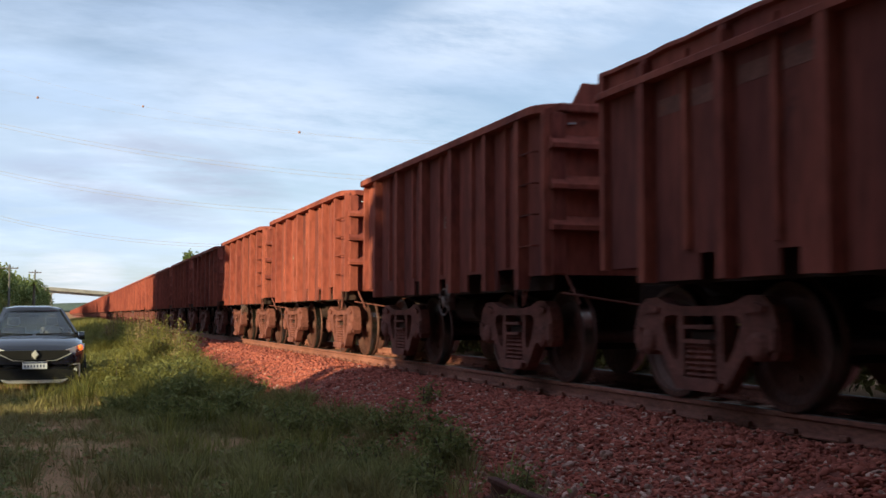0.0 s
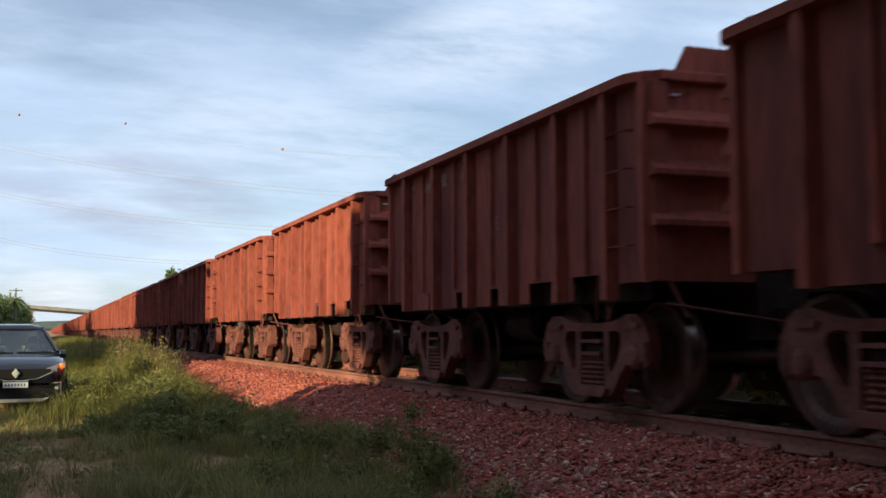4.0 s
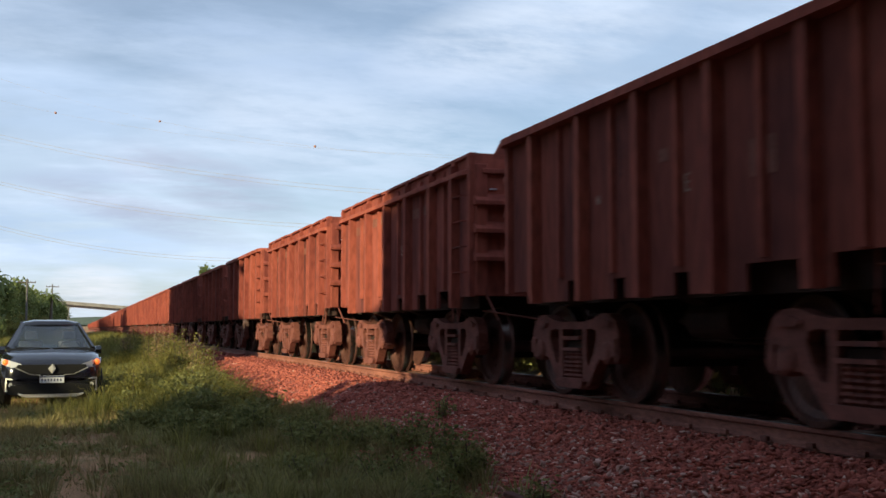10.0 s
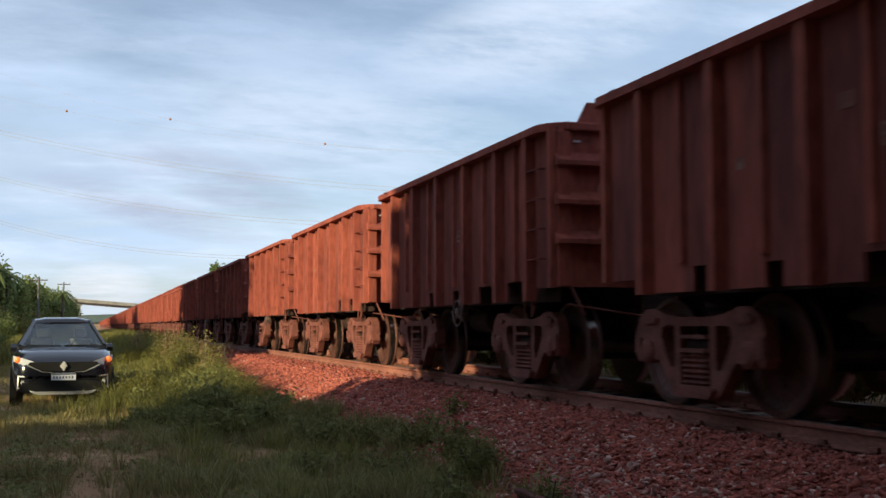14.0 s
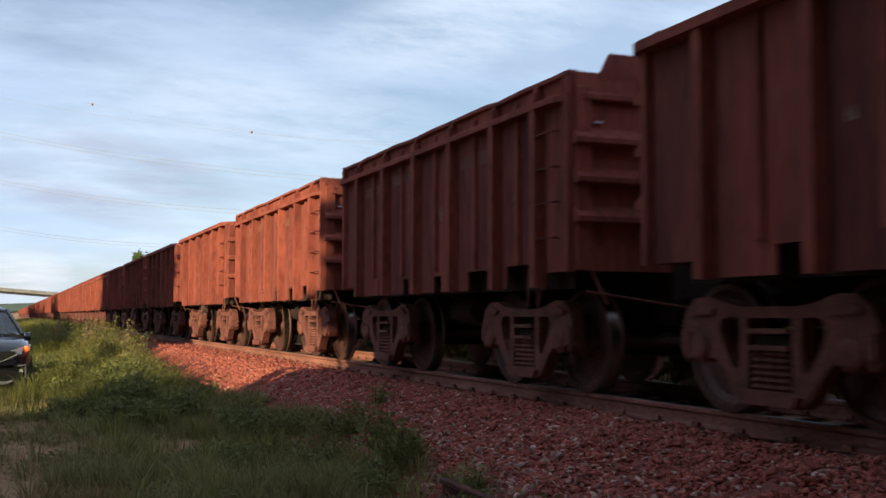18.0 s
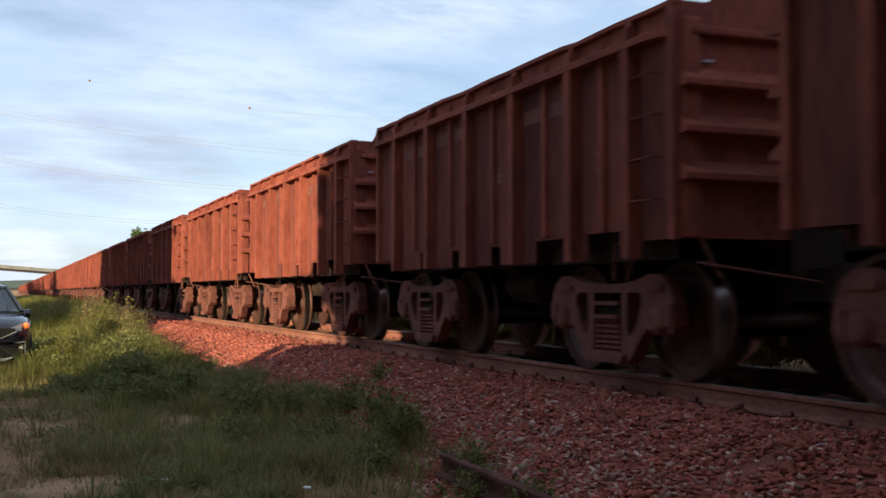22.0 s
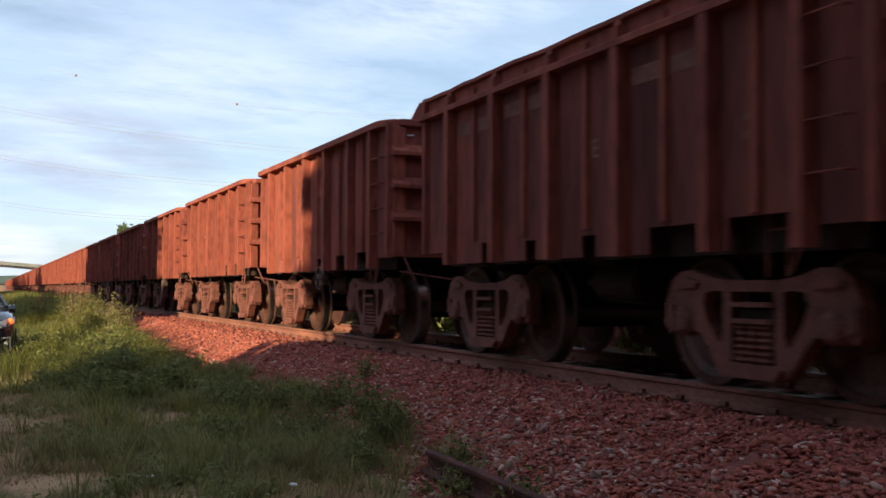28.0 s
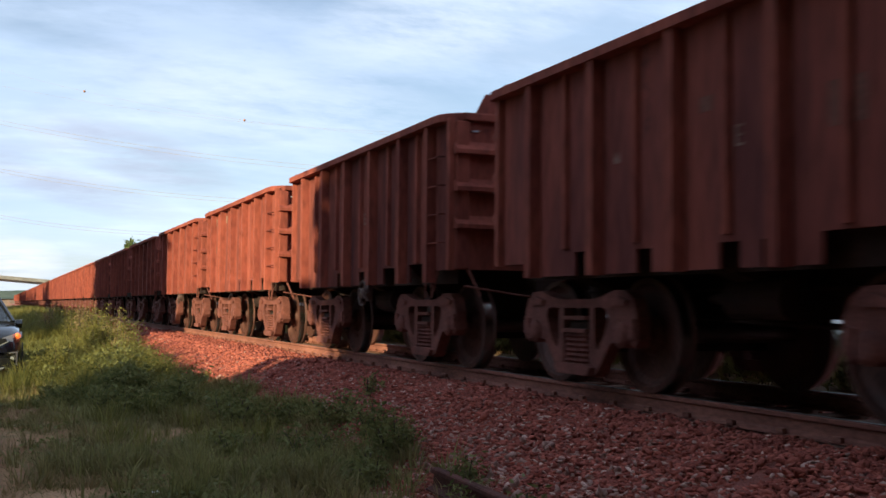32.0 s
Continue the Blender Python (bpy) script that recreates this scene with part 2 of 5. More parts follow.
STONE = material("ballast_stone", (0.24, 0.075, 0.05), (0.36, 0.13, 0.09), scale=9, fine=60, rough=0.9, coords="Object", vary=0.45)
BALLAST = material("ballast_bed", (0.20, 0.055, 0.043), (0.34, 0.10, 0.075), scale=14, fine=70, rough=0.95, bump=1.0)
SOIL = material("sandy_soil", (0.30, 0.165, 0.09), (0.47, 0.28, 0.16), scale=1.1, fine=34, rough=0.95, bump=1.0,
                spots=((0.15, 0.115, 0.045), 0.8, 0.12), spec=0.2)


def leaf_material(name, dark, light, through=0.35, rough=0.6):
    """Leaves and blades: colour differs from piece to piece, and some light comes through."""
    m = bpy.data.materials.new(name)
    m.use_nodes = True
    nt = m.node_tree
    lk = nt.links.new
    b = nt.nodes["Principled BSDF"]
    b.inputs["Roughness"].default_value = rough
    b.inputs["Specular IOR Level"].default_value = 0.25
    geo = nt.nodes.new("ShaderNodeNewGeometry")
    rp = nt.nodes.new("ShaderNodeValToRGB")
    rp.color_ramp.elements[0].color, rp.color_ramp.elements[1].color = (*dark, 1), (*light, 1)
    co = nt.nodes.new("ShaderNodeTexCoord")
    n1 = nt.nodes.new("ShaderNodeTexNoise")
    n1.inputs["Scale"].default_value = 0.9
    lk(co.outputs["Object"], n1.inputs["Vector"])
    ad = nt.nodes.new("ShaderNodeMath")
    ad.operation = "MULTIPLY_ADD"
    ad.inputs[1].default_value, ad.inputs[2].default_value = 0.55, -0.05
    lk(geo.outputs["Random Per Island"], ad.inputs[0])
    a2 = nt.nodes.new("ShaderNodeMath")
    a2.operation = "MULTIPLY_ADD"
    a2.inputs[1].default_value = 0.5
    lk(n1.outputs["Fac"], a2.inputs[0])
    lk(ad.outputs[0], a2.inputs[2])
    lk(a2.outputs[0], rp.inputs[0])
    lk(rp.outputs[0], b.inputs["Base Color"])
    tr = nt.nodes.new("ShaderNodeBsdfTranslucent")
    lk(rp.outputs[0], tr.inputs["Color"])
    mx = nt.nodes.new("ShaderNodeMixShader")
    mx.inputs[0].default_value = through
    lk(b.outputs[0], mx.inputs[1])
    lk(tr.outputs[0], mx.inputs[2])
    lk(mx.outputs[0], nt.nodes["Material Output"].inputs["Surface"])
    return m


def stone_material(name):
    """Crushed stone: each stone its own shade, red with ore dust by the rail, greyer towards the foot of the slope,
    less grey into the sunlit stretch.
    """
    m = bpy.data.materials.new(name)
    m.use_nodes = True
    nt = m.node_tree
    lk = nt.links.new
    b = nt.nodes["Principled BSDF"]
    b.inputs["Roughness"].default_value = 0.9
    b.inputs["Specular IOR Level"].default_value = 0.2
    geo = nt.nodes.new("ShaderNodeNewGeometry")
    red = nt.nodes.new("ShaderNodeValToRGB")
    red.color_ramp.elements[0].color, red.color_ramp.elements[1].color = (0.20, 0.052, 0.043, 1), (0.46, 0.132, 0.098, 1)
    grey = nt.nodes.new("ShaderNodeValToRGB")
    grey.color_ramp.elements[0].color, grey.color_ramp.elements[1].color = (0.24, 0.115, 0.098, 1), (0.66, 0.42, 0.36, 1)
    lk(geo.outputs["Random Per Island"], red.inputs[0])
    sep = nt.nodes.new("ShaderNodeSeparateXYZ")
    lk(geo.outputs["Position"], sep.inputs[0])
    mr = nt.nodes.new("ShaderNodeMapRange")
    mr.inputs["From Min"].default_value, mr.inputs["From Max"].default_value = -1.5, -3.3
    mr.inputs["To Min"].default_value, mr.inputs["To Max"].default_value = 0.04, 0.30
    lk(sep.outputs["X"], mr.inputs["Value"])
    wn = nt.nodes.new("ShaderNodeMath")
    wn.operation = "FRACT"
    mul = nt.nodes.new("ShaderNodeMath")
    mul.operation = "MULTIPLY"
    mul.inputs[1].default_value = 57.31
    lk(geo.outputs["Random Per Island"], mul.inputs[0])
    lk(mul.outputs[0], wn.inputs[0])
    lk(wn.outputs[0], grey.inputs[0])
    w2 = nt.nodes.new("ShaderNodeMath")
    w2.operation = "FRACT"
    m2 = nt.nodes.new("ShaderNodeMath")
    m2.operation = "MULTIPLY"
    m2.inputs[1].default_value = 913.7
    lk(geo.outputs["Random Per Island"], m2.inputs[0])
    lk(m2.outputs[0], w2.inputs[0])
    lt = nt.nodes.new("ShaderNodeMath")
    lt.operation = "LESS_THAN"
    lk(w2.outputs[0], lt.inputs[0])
    # Grey thins out towards the sunlit stretch: its warmer look put into the colour.
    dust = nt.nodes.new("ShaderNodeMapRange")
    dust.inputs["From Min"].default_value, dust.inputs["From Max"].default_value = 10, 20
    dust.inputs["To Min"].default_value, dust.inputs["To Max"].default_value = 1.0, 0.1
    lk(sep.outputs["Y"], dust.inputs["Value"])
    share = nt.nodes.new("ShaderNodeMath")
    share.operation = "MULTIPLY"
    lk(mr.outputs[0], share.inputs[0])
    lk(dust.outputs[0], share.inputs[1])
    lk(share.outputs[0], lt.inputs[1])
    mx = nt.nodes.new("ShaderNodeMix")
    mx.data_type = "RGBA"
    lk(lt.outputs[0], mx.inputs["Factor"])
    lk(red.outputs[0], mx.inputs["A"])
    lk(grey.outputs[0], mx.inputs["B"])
    n = nt.nodes.new("ShaderNodeTexNoise")
    n.inputs["Scale"].default_value = 45
    bp = nt.nodes.new("ShaderNodeBump")
    bp.inputs["Strength"].default_value, bp.inputs["Distance"].default_value = 0.4, 0.01
    lk(n.outputs["Fac"], bp.inputs["Height"])
    lk(bp.outputs[0], b.inputs["Normal"])
    lk(mx.outputs["Result"], b.inputs["Base Color"])
    return m


def plain(name, colour, rough=0.5, metal=0.0, emit=0.0, coat=0.0, transmission=0.0):
    m = bpy.data.materials.new(name)
    m.use_nodes = True
    b = m.node_tree.nodes["Principled BSDF"]
    b.inputs["Base Color"].default_value = (*colour, 1)
    b.inputs["Roughness"].default_value, b.inputs["Metallic"].default_value = rough, metal
    b.inputs["Coat Weight"].default_value = coat
    b.inputs["Transmission Weight"].default_value = transmission
    if emit:
        b.inputs["Emission Color"].default_value = (*colour, 1)
        b.inputs["Emission Strength"].default_value = emit
    return m


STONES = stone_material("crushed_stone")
GRASS = leaf_material("grass_blades", (0.112, 0.104, 0.038), (0.38, 0.305, 0.135))
TALLGRASS = leaf_material("tall_grass", (0.058, 0.076, 0.020), (0.36, 0.315, 0.092), 0.45)
MEADOW = leaf_material("meadow_grass", (0.11, 0.115, 0.038), (0.40, 0.35, 0.135), 0.4)
DRYGRASS = leaf_material("dry_grass", (0.20, 0.14, 0.068), (0.42, 0.305, 0.16))
LEAF = leaf_material("weed_leaves", (0.080, 0.098, 0.034), (0.31, 0.30, 0.105))
TREELEAF = leaf_material("tree_leaves", (0.065, 0.10, 0.03), (0.23, 0.26, 0.085))
BARK = material("bark", (0.07, 0.05, 0.035), (0.16, 0.12, 0.085), scale=3, fine=25, rough=0.9, bump=0.6, stretch=(1, 1, 0.25))
CONCRETE = material("weathered_concrete", (0.34, 0.31, 0.27), (0.50, 0.46, 0.40), scale=0.5, fine=6, rough=0.85)
POLE = material("pole_concrete", (0.12, 0.11, 0.10), (0.20, 0.18, 0.16), scale=1, fine=15, rough=0.85)
WIRE = plain("wire_aluminium", (0.20, 0.175, 0.165), 0.7, 0.0)
BALL = plain("marker_orange", (0.34, 0.17, 0.13), 0.7)
PAINT = material("car_paint", (0.009, 0.010, 0.018), (0.013, 0.014, 0.024), scale=1, fine=90, rough=0.14, bump=0.0, spec=0.5)
PAINT.node_tree.nodes["Principled BSDF"].inputs["Coat Weight"].default_value = 0.8
TRIM = material("grey_trim", (0.010, 0.010, 0.011), (0.016, 0.016, 0.017), scale=3, fine=80, rough=0.6, spec=0.2)
RUBBER = material("tyre_rubber", (0.05, 0.042, 0.036), (0.11, 0.09, 0.075), scale=5, fine=60, rough=0.9)
CHROME = plain("chrome", (0.75, 0.75, 0.76), 0.30, 0.7)
SILVER = plain("silver_paint", (0.62, 0.61, 0.60), 0.4, 0.3)
WHITE = plain("plate_white", (0.62, 0.65, 0.72), 0.5)
INK = plain("plate_ink", (0.05, 0.06, 0.12), 0.6)
LENS = plain("clear_lens", (0.42, 0.43, 0.46), 0.08, 0.0, 0, 0.6)
AMBER = plain("amber_lamp", (1.0, 0.2, 0.04), 0.3, 0.0, 0.45)
GLASS = plain("window_glass", (0.42, 0.47, 0.50), 0.03, 0.0, 0, 0.0, 1.0)
SEAT = plain("seat_fabric", (0.30, 0.29, 0.28), 0.9)
STENCIL = material("stencil_paint", (0.24, 0.12, 0.095), (0.40, 0.27, 0.22), scale=6, fine=30, rough=0.8, spots=((0.18, 0.055, 0.04), 9, 0.14))
PATCH = material("worn_paint_patch", (0.17, 0.055, 0.042), (0.25, 0.092, 0.068), scale=6, fine=30, rough=0.8, spots=((0.22, 0.07, 0.045), 7, 0.06))
LITTER = plain("white_litter", (0.75, 0.75, 0.74), 0.6)
HILL = material("far_woods", (0.05, 0.075, 0.05), (0.09, 0.12, 0.08), scale=0.02, fine=0.2, rough=1.0, bump=0.0)

# ---- ground, ballast and track ----
GRADE, HEADING = 0.0045, 0.0058   # the line falls and bears off a little as it runs away


def line_x(y):
    return -HEADING * y


def line_z(y):
    return 0.058 - GRADE * y


def ground_height(x, y):
    """The lie of the land beside the track: flat by the camera, a low rise along the ballast's foot farther on."""
    z = -0.72
    if x > -3.4:
        z += min(1.0, (x + 3.4) / 0.9) * 0.10
    rise = min(1.0, max(0.0, (y - 12) / 25)) * 0.35
    z += rise * math.exp(-((x + 4.6) / 1.6) ** 2)
    # Bank beyond the track, added to block the sky under the train.
    if x > 3.7:
        z += min(1.0, (x - 3.7) / 2.5) * 1.25
    z -= GRADE * min(600.0, max(0.0, y - 35))
    z += 0.04 * noise.noise((x * 0.5, y * 0.5, 0)) + 0.03 * noise.noise((x * 1.7, y * 1.7, 4))
    return z


def build_ground():
    xs = [-2500, -900, -400, -200, -100, -60, -40, -30, -24] + [-20 + i * 0.5 for i in range(40)] + [0, 4, 8, 14, 20, 30, 60, 120, 300, 900, 2500]
    ys = [-900, -300, -100, -50, -20, -10, -5] + [-2 + i * 0.5 for i in range(88)] + [43, 46, 50, 55, 60, 70, 85, 100, 130, 170, 230, 300, 400, 600, 900, 1500, 2600, 4500]
    verts = [(x, y, ground_height(x, y)) for y in ys for x in xs]
    n = len(xs)
    faces = [(j * n + i, j * n + i + 1, (j + 1) * n + i + 1, (j + 1) * n + i) for j in range(len(ys) - 1) for i in range(n - 1)]
    me = bpy.data.meshes.new("ground")
    me.from_pydata(verts, [], faces)
    me.materials.append(SOIL)
    me.polygons.foreach_set("use_smooth", [True] * len(me.polygons))
    tagged(new("ground", me), "sandy soil with sparse grass beside the railway", "ground", kind="structure")


def shoulder(x, y):
    """Height of the ballast across the track."""
    a = abs(x - line_x(y))
    if a < 1.05:
        return line_z(y) - 0.235
    if a < 1.9:
        return line_z(y) - 0.165
    return line_z(y) - 0.165 - (a - 1.9) * 0.38


def build_ballast():
    xs = [-3.7 + i * 0.2 for i in range(38)]
    ys = [-30 + i * 0.4 for i in range(226)] + [65, 75, 90, 120, 160, 240, 330, 450, 600]
    verts = [(x + line_x(y), y, shoulder(x + line_x(y), y) + 0.035 * noise.noise((x * 2.3, y * 2.3, 0))) for y in ys for x in xs]
    n = len(xs)
    faces = [(j * n + i, j * n + i + 1, (j + 1) * n + i + 1, (j + 1) * n + i) for j in range(len(ys) - 1) for i in range(n - 1)]
    me = bpy.data.meshes.new("ballast_bed")
    me.from_pydata(verts, [], faces)
    me.materials.append(BALLAST)
    return tagged(new("ballast_bed", me), "bed of red iron-stained crushed stone under the track", "ballast", kind="structure")


build_ground()
ballast = build_ballast()

RAIL_X = 0.835
RAIL_OUT = [(-0.075, -0.172), (0.075, -0.172), (0.075, -0.160), (0.018, -0.138), (0.010, -0.125), (0.010, -0.052), (0.036, -0.036),
            (0.037, -0.008), (0.028, 0.0), (-0.028, 0.0), (-0.037, -0.008), (-0.036, -0.036), (-0.010, -0.052), (-0.010, -0.125),
            (-0.018, -0.138), (-0.075, -0.160)]


def follow(bm):
    """Lays a long straight piece along the line."""
    for v in bm.verts:
        v.co.x += line_x(v.co.y)
        v.co.z += line_z(v.co.y)
    return bm


def build_track():
    for side in (-1, 1):
        rail = tagged(new("rail"), "rust-red steel running rail with a polished top on timber sleepers", "rail", "running rails", "structure")
        bm = bmesh.new()
        prism(bm, [(x + side * RAIL_X, z) for x, z in RAIL_OUT], -60, 620, "y")
        part("rail_section", follow(bm), RAIL, rail)
        bm = bmesh.new()
        box(bm, side * RAIL_X - 0.024, side * RAIL_X + 0.024, -60, 620, -0.001, 0.003)
        part("running_surface", follow(bm), RAILTOP, rail, "strip of worn dark steel")


build_track()

# ---- ore wagons ----
PITCH = 8.785            # from coupling to coupling
HALF = 3.765             # half the body's length
RIBS = (0.06, 0.88, 2.11, 3.35, 4.59, 5.83, 6.85, 7.47)
MINOR = (1.5, 2.73, 3.97, 5.21, 6.34)
CUTS = ((1.65, 2.02, 1.30), (2.71, 2.94, 1.28), (3.17, 3.27, 1.26), (3.85, 4.10, 1.28), (4.34, 4.50, 1.28), (4.95, 5.72, 1.30), (6.0, 6.75, 1.32))
ZB, ZE, ZT = 1.08, 1.22, 3.11   # skirt, end skirt, rim top
AXLES, BOGIE_Y, WHEEL_R = 0.85, 2.30, 0.53


def side_mesh(side):
    """The side sheet with its stepped lower edge, one outline. u runs from the rear end forwards."""
    bm = bmesh.new()
    x0, x1 = sorted((side * 1.365, side * 1.395))
    edges = sorted({0.0, 0.75, 6.78, 2 * HALF} | {c for cut in CUTS for c in cut[:2]})
    pts = [(HALF, ZT - 0.05)]
    for a, b in zip(edges, edges[1:]):
        mid = (a + b) / 2
        low = next((c[2] for c in CUTS if c[0] < mid < c[1]), ZE if mid < 0.75 or mid > 6.78 else ZB)
        pts += [(HALF - a, low), (HALF - b, low)]
    pts.append((-HALF, ZT - 0.05))
    clean = [p for i, p in enumerate(pts) if i == 0 or p != pts[i - 1]]
    prism(bm, clean, x0, x1)
    bmesh.ops.triangulate(bm, faces=[f for f in bm.faces if len(f.verts) > 4])
    return bm


def rib_mesh(side, wide, deep, low):
    bm = bmesh.new()
    s = side
    pts = [(s * 1.39, -wide / 2), (s * (1.39 + deep), -wide / 2 + 0.02), (s * (1.39 + deep), wide / 2 - 0.02), (s * 1.39, wide / 2)]
    prism(bm, pts, low, ZT - 0.06, "z")
    return bm


BOARD = 0.045   # how far the raised boards stand above a plain rim


def rim_mesh(side, tall):
    """A top rail that runs along the side and bends round both corners."""
    bm = bmesh.new()
    low, top, out = (ZT - 0.235, ZT - 0.165, 1.52) if tall else (ZT - 0.095, ZT, 1.54)
    path = []
    for k in (-1, 1):
        arc = []
        r = 0.40 if k < 0 else 0.19
        for i in range(6):
            a = math.pi / 2 * i / 5
            arc.append(((out - r + r * math.cos(a)), k * (HALF + (0.06 if k < 0 else 0.10) - r + r * math.sin(a)), math.cos(a), k * math.sin(a)))
        path += arc[::-1] if k < 0 else arc
    rings = []
    for x, y, nx, ny in path:
        t = 0.17
        prof = ((0, low), (0, top - 0.012), (0.015, top), (t, top), (t, low))
        rings.append([bm.verts.new((side * (x - nx * u), y - ny * u, z)) for u, z in prof])
    for p, q in zip(rings, rings[1:]):
        for i in range(5):
            bm.faces.new((p[i], q[i], q[(i + 1) % 5], p[(i + 1) % 5]))
    bm.faces.new(rings[0])
    bm.faces.new(rings[-1])
    bmesh.ops.recalc_face_normals(bm, faces=bm.faces[:])
    return bm


LIFT = 0.06
FRAME_OUT = [(0.30, 0.80), (0.50, 0.825), (0.72, 0.885), (0.90, 0.875), (1.02, 0.80), (1.09, 0.66), (1.10, 0.43), (1.04, 0.36), (0.985, 0.40), (0.97, 0.53),
             (0.78, 0.53), (0.75, 0.39), (0.67, 0.40), (0.58, 0.33), (0.40, 0.11), (0.31, 0.06)]
FRAME_WINDOW = [(0.35, 0.715), (0.47, 0.725), (0.575, 0.70), (0.60, 0.62), (0.53, 0.46), (0.43, 0.33), (0.37, 0.32), (0.345, 0.40)]


def plate_with_holes(bm, outlines, a0, a1):
    """A plate across x, cut out along closed (y, z) outlines, the first of which is its edge."""
    for a in (a0, a1):
        edges = []
        for pts in outlines:
            v = [bm.verts.new((a, y, z)) for y, z in pts]
            edges += [bm.edges.new((v[i], v[(i + 1) % len(v)])) for i in range(len(v))]
        bmesh.ops.triangle_fill(bm, use_beauty=True, use_dissolve=False, edges=edges)
    for pts in outlines:
        for p, q in zip(pts, pts[1:] + pts[:1]):
            bm.faces.new([bm.verts.new((a, y, z)) for a, (y, z) in ((a0, p), (a1, p), (a1, q), (a0, q))])
    bmesh.ops.remove_doubles(bm, verts=bm.verts[:], dist=0.0004)
    bmesh.ops.recalc_face_normals(bm, faces=bm.faces[:])


def side_frame_mesh(s):
    """A cast side frame: two drop-shaped windows, a well for the springs amid them, jaws over the axle ends."""
    bm = bmesh.new()
    a, b = sorted((s * 1.03, s * 1.17))
    edge = [(-y, z) for y, z in FRAME_OUT[::-1]] + FRAME_OUT
    edge = edge[len(FRAME_OUT):] + edge[:len(FRAME_OUT)]
    well = [(-0.25, 0.715), (0.25, 0.715), (0.25, 0.17), (-0.25, 0.17)]
    plate_with_holes(bm, [edge, FRAME_WINDOW, [(-y, z) for y, z in FRAME_WINDOW], well], a, b)
    for k in (-1, 1):
        lathe(bm, [(min(s * 1.0, s * 1.22), 0.12), (max(s * 1.0, s * 1.22) - 0.03, 0.12), (max(s * 1.0, s * 1.22), 0.075)] if s > 0 else
              [(-1.22, 0.075), (-1.19, 0.12), (-1.0, 0.12)], "x", (0, k * AXLES, WHEEL_R - LIFT), 14)
        prism(bm, [(k * 0.97, 0.60), (k * 1.07, 0.62), (k * 1.075, 0.45), (k * 0.99, 0.42)], *sorted((s * 1.16, s * 1.195)))
        prism(bm, [(k * 0.64, 0.79), (k * 0.80, 0.83), (k * 0.96, 0.79), (k * 0.93, 0.74), (k * 0.67, 0.74)], *sorted((s * 1.16, s * 1.20)))
    prism(bm, [(-0.36, 0.15), (-0.30, 0.07), (0.30, 0.07), (0.36, 0.15), (0.30, 0.175), (-0.30, 0.175)], *sorted((s * 1.0, s * 1.225)))
    for z, w in ((0.60, 0.24), (0.475, 0.23)):
        box(bm, *sorted((s * 1.02, s * 1.21)), -w, w, z, z + 0.035)
    bmesh.ops.translate(bm, verts=bm.verts[:], vec=(0, 0, LIFT))
    return bm


def spring_mesh(s):
    bm = bmesh.new()
    for y in (-0.145, 0.0, 0.145):
        prof = [(LIFT + 0.175 + 0.0246 * i, 0.072 if i % 2 else 0.05) for i in range(13)]
        lathe(bm, prof, "z", (s * 1.13, y, 0), 10)
    return bm


def bolster_mesh():
    bm = bmesh.new()
    prism(bm, [(-1.13, 0.52), (-1.13, 0.64), (-0.5, 0.70), (0.5, 0.70), (1.13, 0.64), (1.13, 0.52), (0.6, 0.36), (-0.6, 0.36)], -0.19, 0.19, "y")
    for k in (-1, 1):
        box(bm, -0.95, 0.95, k * 0.40 - 0.04, k * 0.40 + 0.04, 0.36, 0.46)
    lathe(bm, [(0.70, 0.2), (0.86, 0.2)], "z", (0, 0, 0), 16)
    return bm


def wheelset_mesh():
    """Wheel pair turned about its own axle."""
    bm = bmesh.new()
    R = WHEEL_R
    for s in (-1, 1):
        prof = [(0.765, 0.10), (0.765, R - 0.10), (0.755, R - 0.06), (0.750, R + 0.026), (0.772, R + 0.028), (0.790, R + 0.004), (0.90, R - 0.004),
                (0.905, R - 0.055), (0.868, R - 0.075), (0.835, R - 0.13), (0.845, 0.19), (0.91, 0.165), (0.925, 0.10)]
        lathe(bm, [(s * a, r) for a, r in prof], "x", seg=40)
    lathe(bm, [(-1.16, 0.078), (1.16, 0.078)], "x", seg=16)
    for k in range(6):
        c, s = math.cos(k * math.pi / 3) * 0.26, math.sin(k * math.pi / 3) * 0.26
        for w in (-1, 1):
            lathe(bm, [(w * 0.80, 0.03), (w * 0.853, 0.03)], "x", (0, c, s), 8)
    return bm


def build_meshes():
    d = {}
    for s, n in ((-1, "l"), (1, "r")):
        d["side" + n] = mesh_of("side_sheet", side_mesh(s))
        d["rib" + n] = mesh_of("rib", rib_mesh(s, 0.16, 0.125, ZB - 0.01))
        d["ribe" + n] = mesh_of("rib", rib_mesh(s, 0.12, 0.075, ZE - 0.01))
        d["minor" + n] = mesh_of("stiffener", rib_mesh(s, 0.11, 0.055, 1.335))
        d["rim" + n] = mesh_of("top_rail", rim_mesh(s, False))
        d["trim" + n] = mesh_of("top_rail", rim_mesh(s, True))
        d["frame" + n] = mesh_of("side_frame", side_frame_mesh(s))
        d["spring" + n] = mesh_of("spring_nest", spring_mesh(s))
    d["bolster"] = mesh_of("bogie", bolster_mesh())
    me = mesh_of("wheelset", wheelset_mesh())
    me.materials.append(WHEEL)
    me.materials.append(TREAD)
    for p in me.polygons:
        c = p.center
        p.material_index = int(abs(c.x) > 0.77 and WHEEL_R - 0.02 < math.hypot(c.y, c.z) < WHEEL_R + 0.015 and abs(p.normal.x) < 0.5)
    d["wheel"] = me
    return d


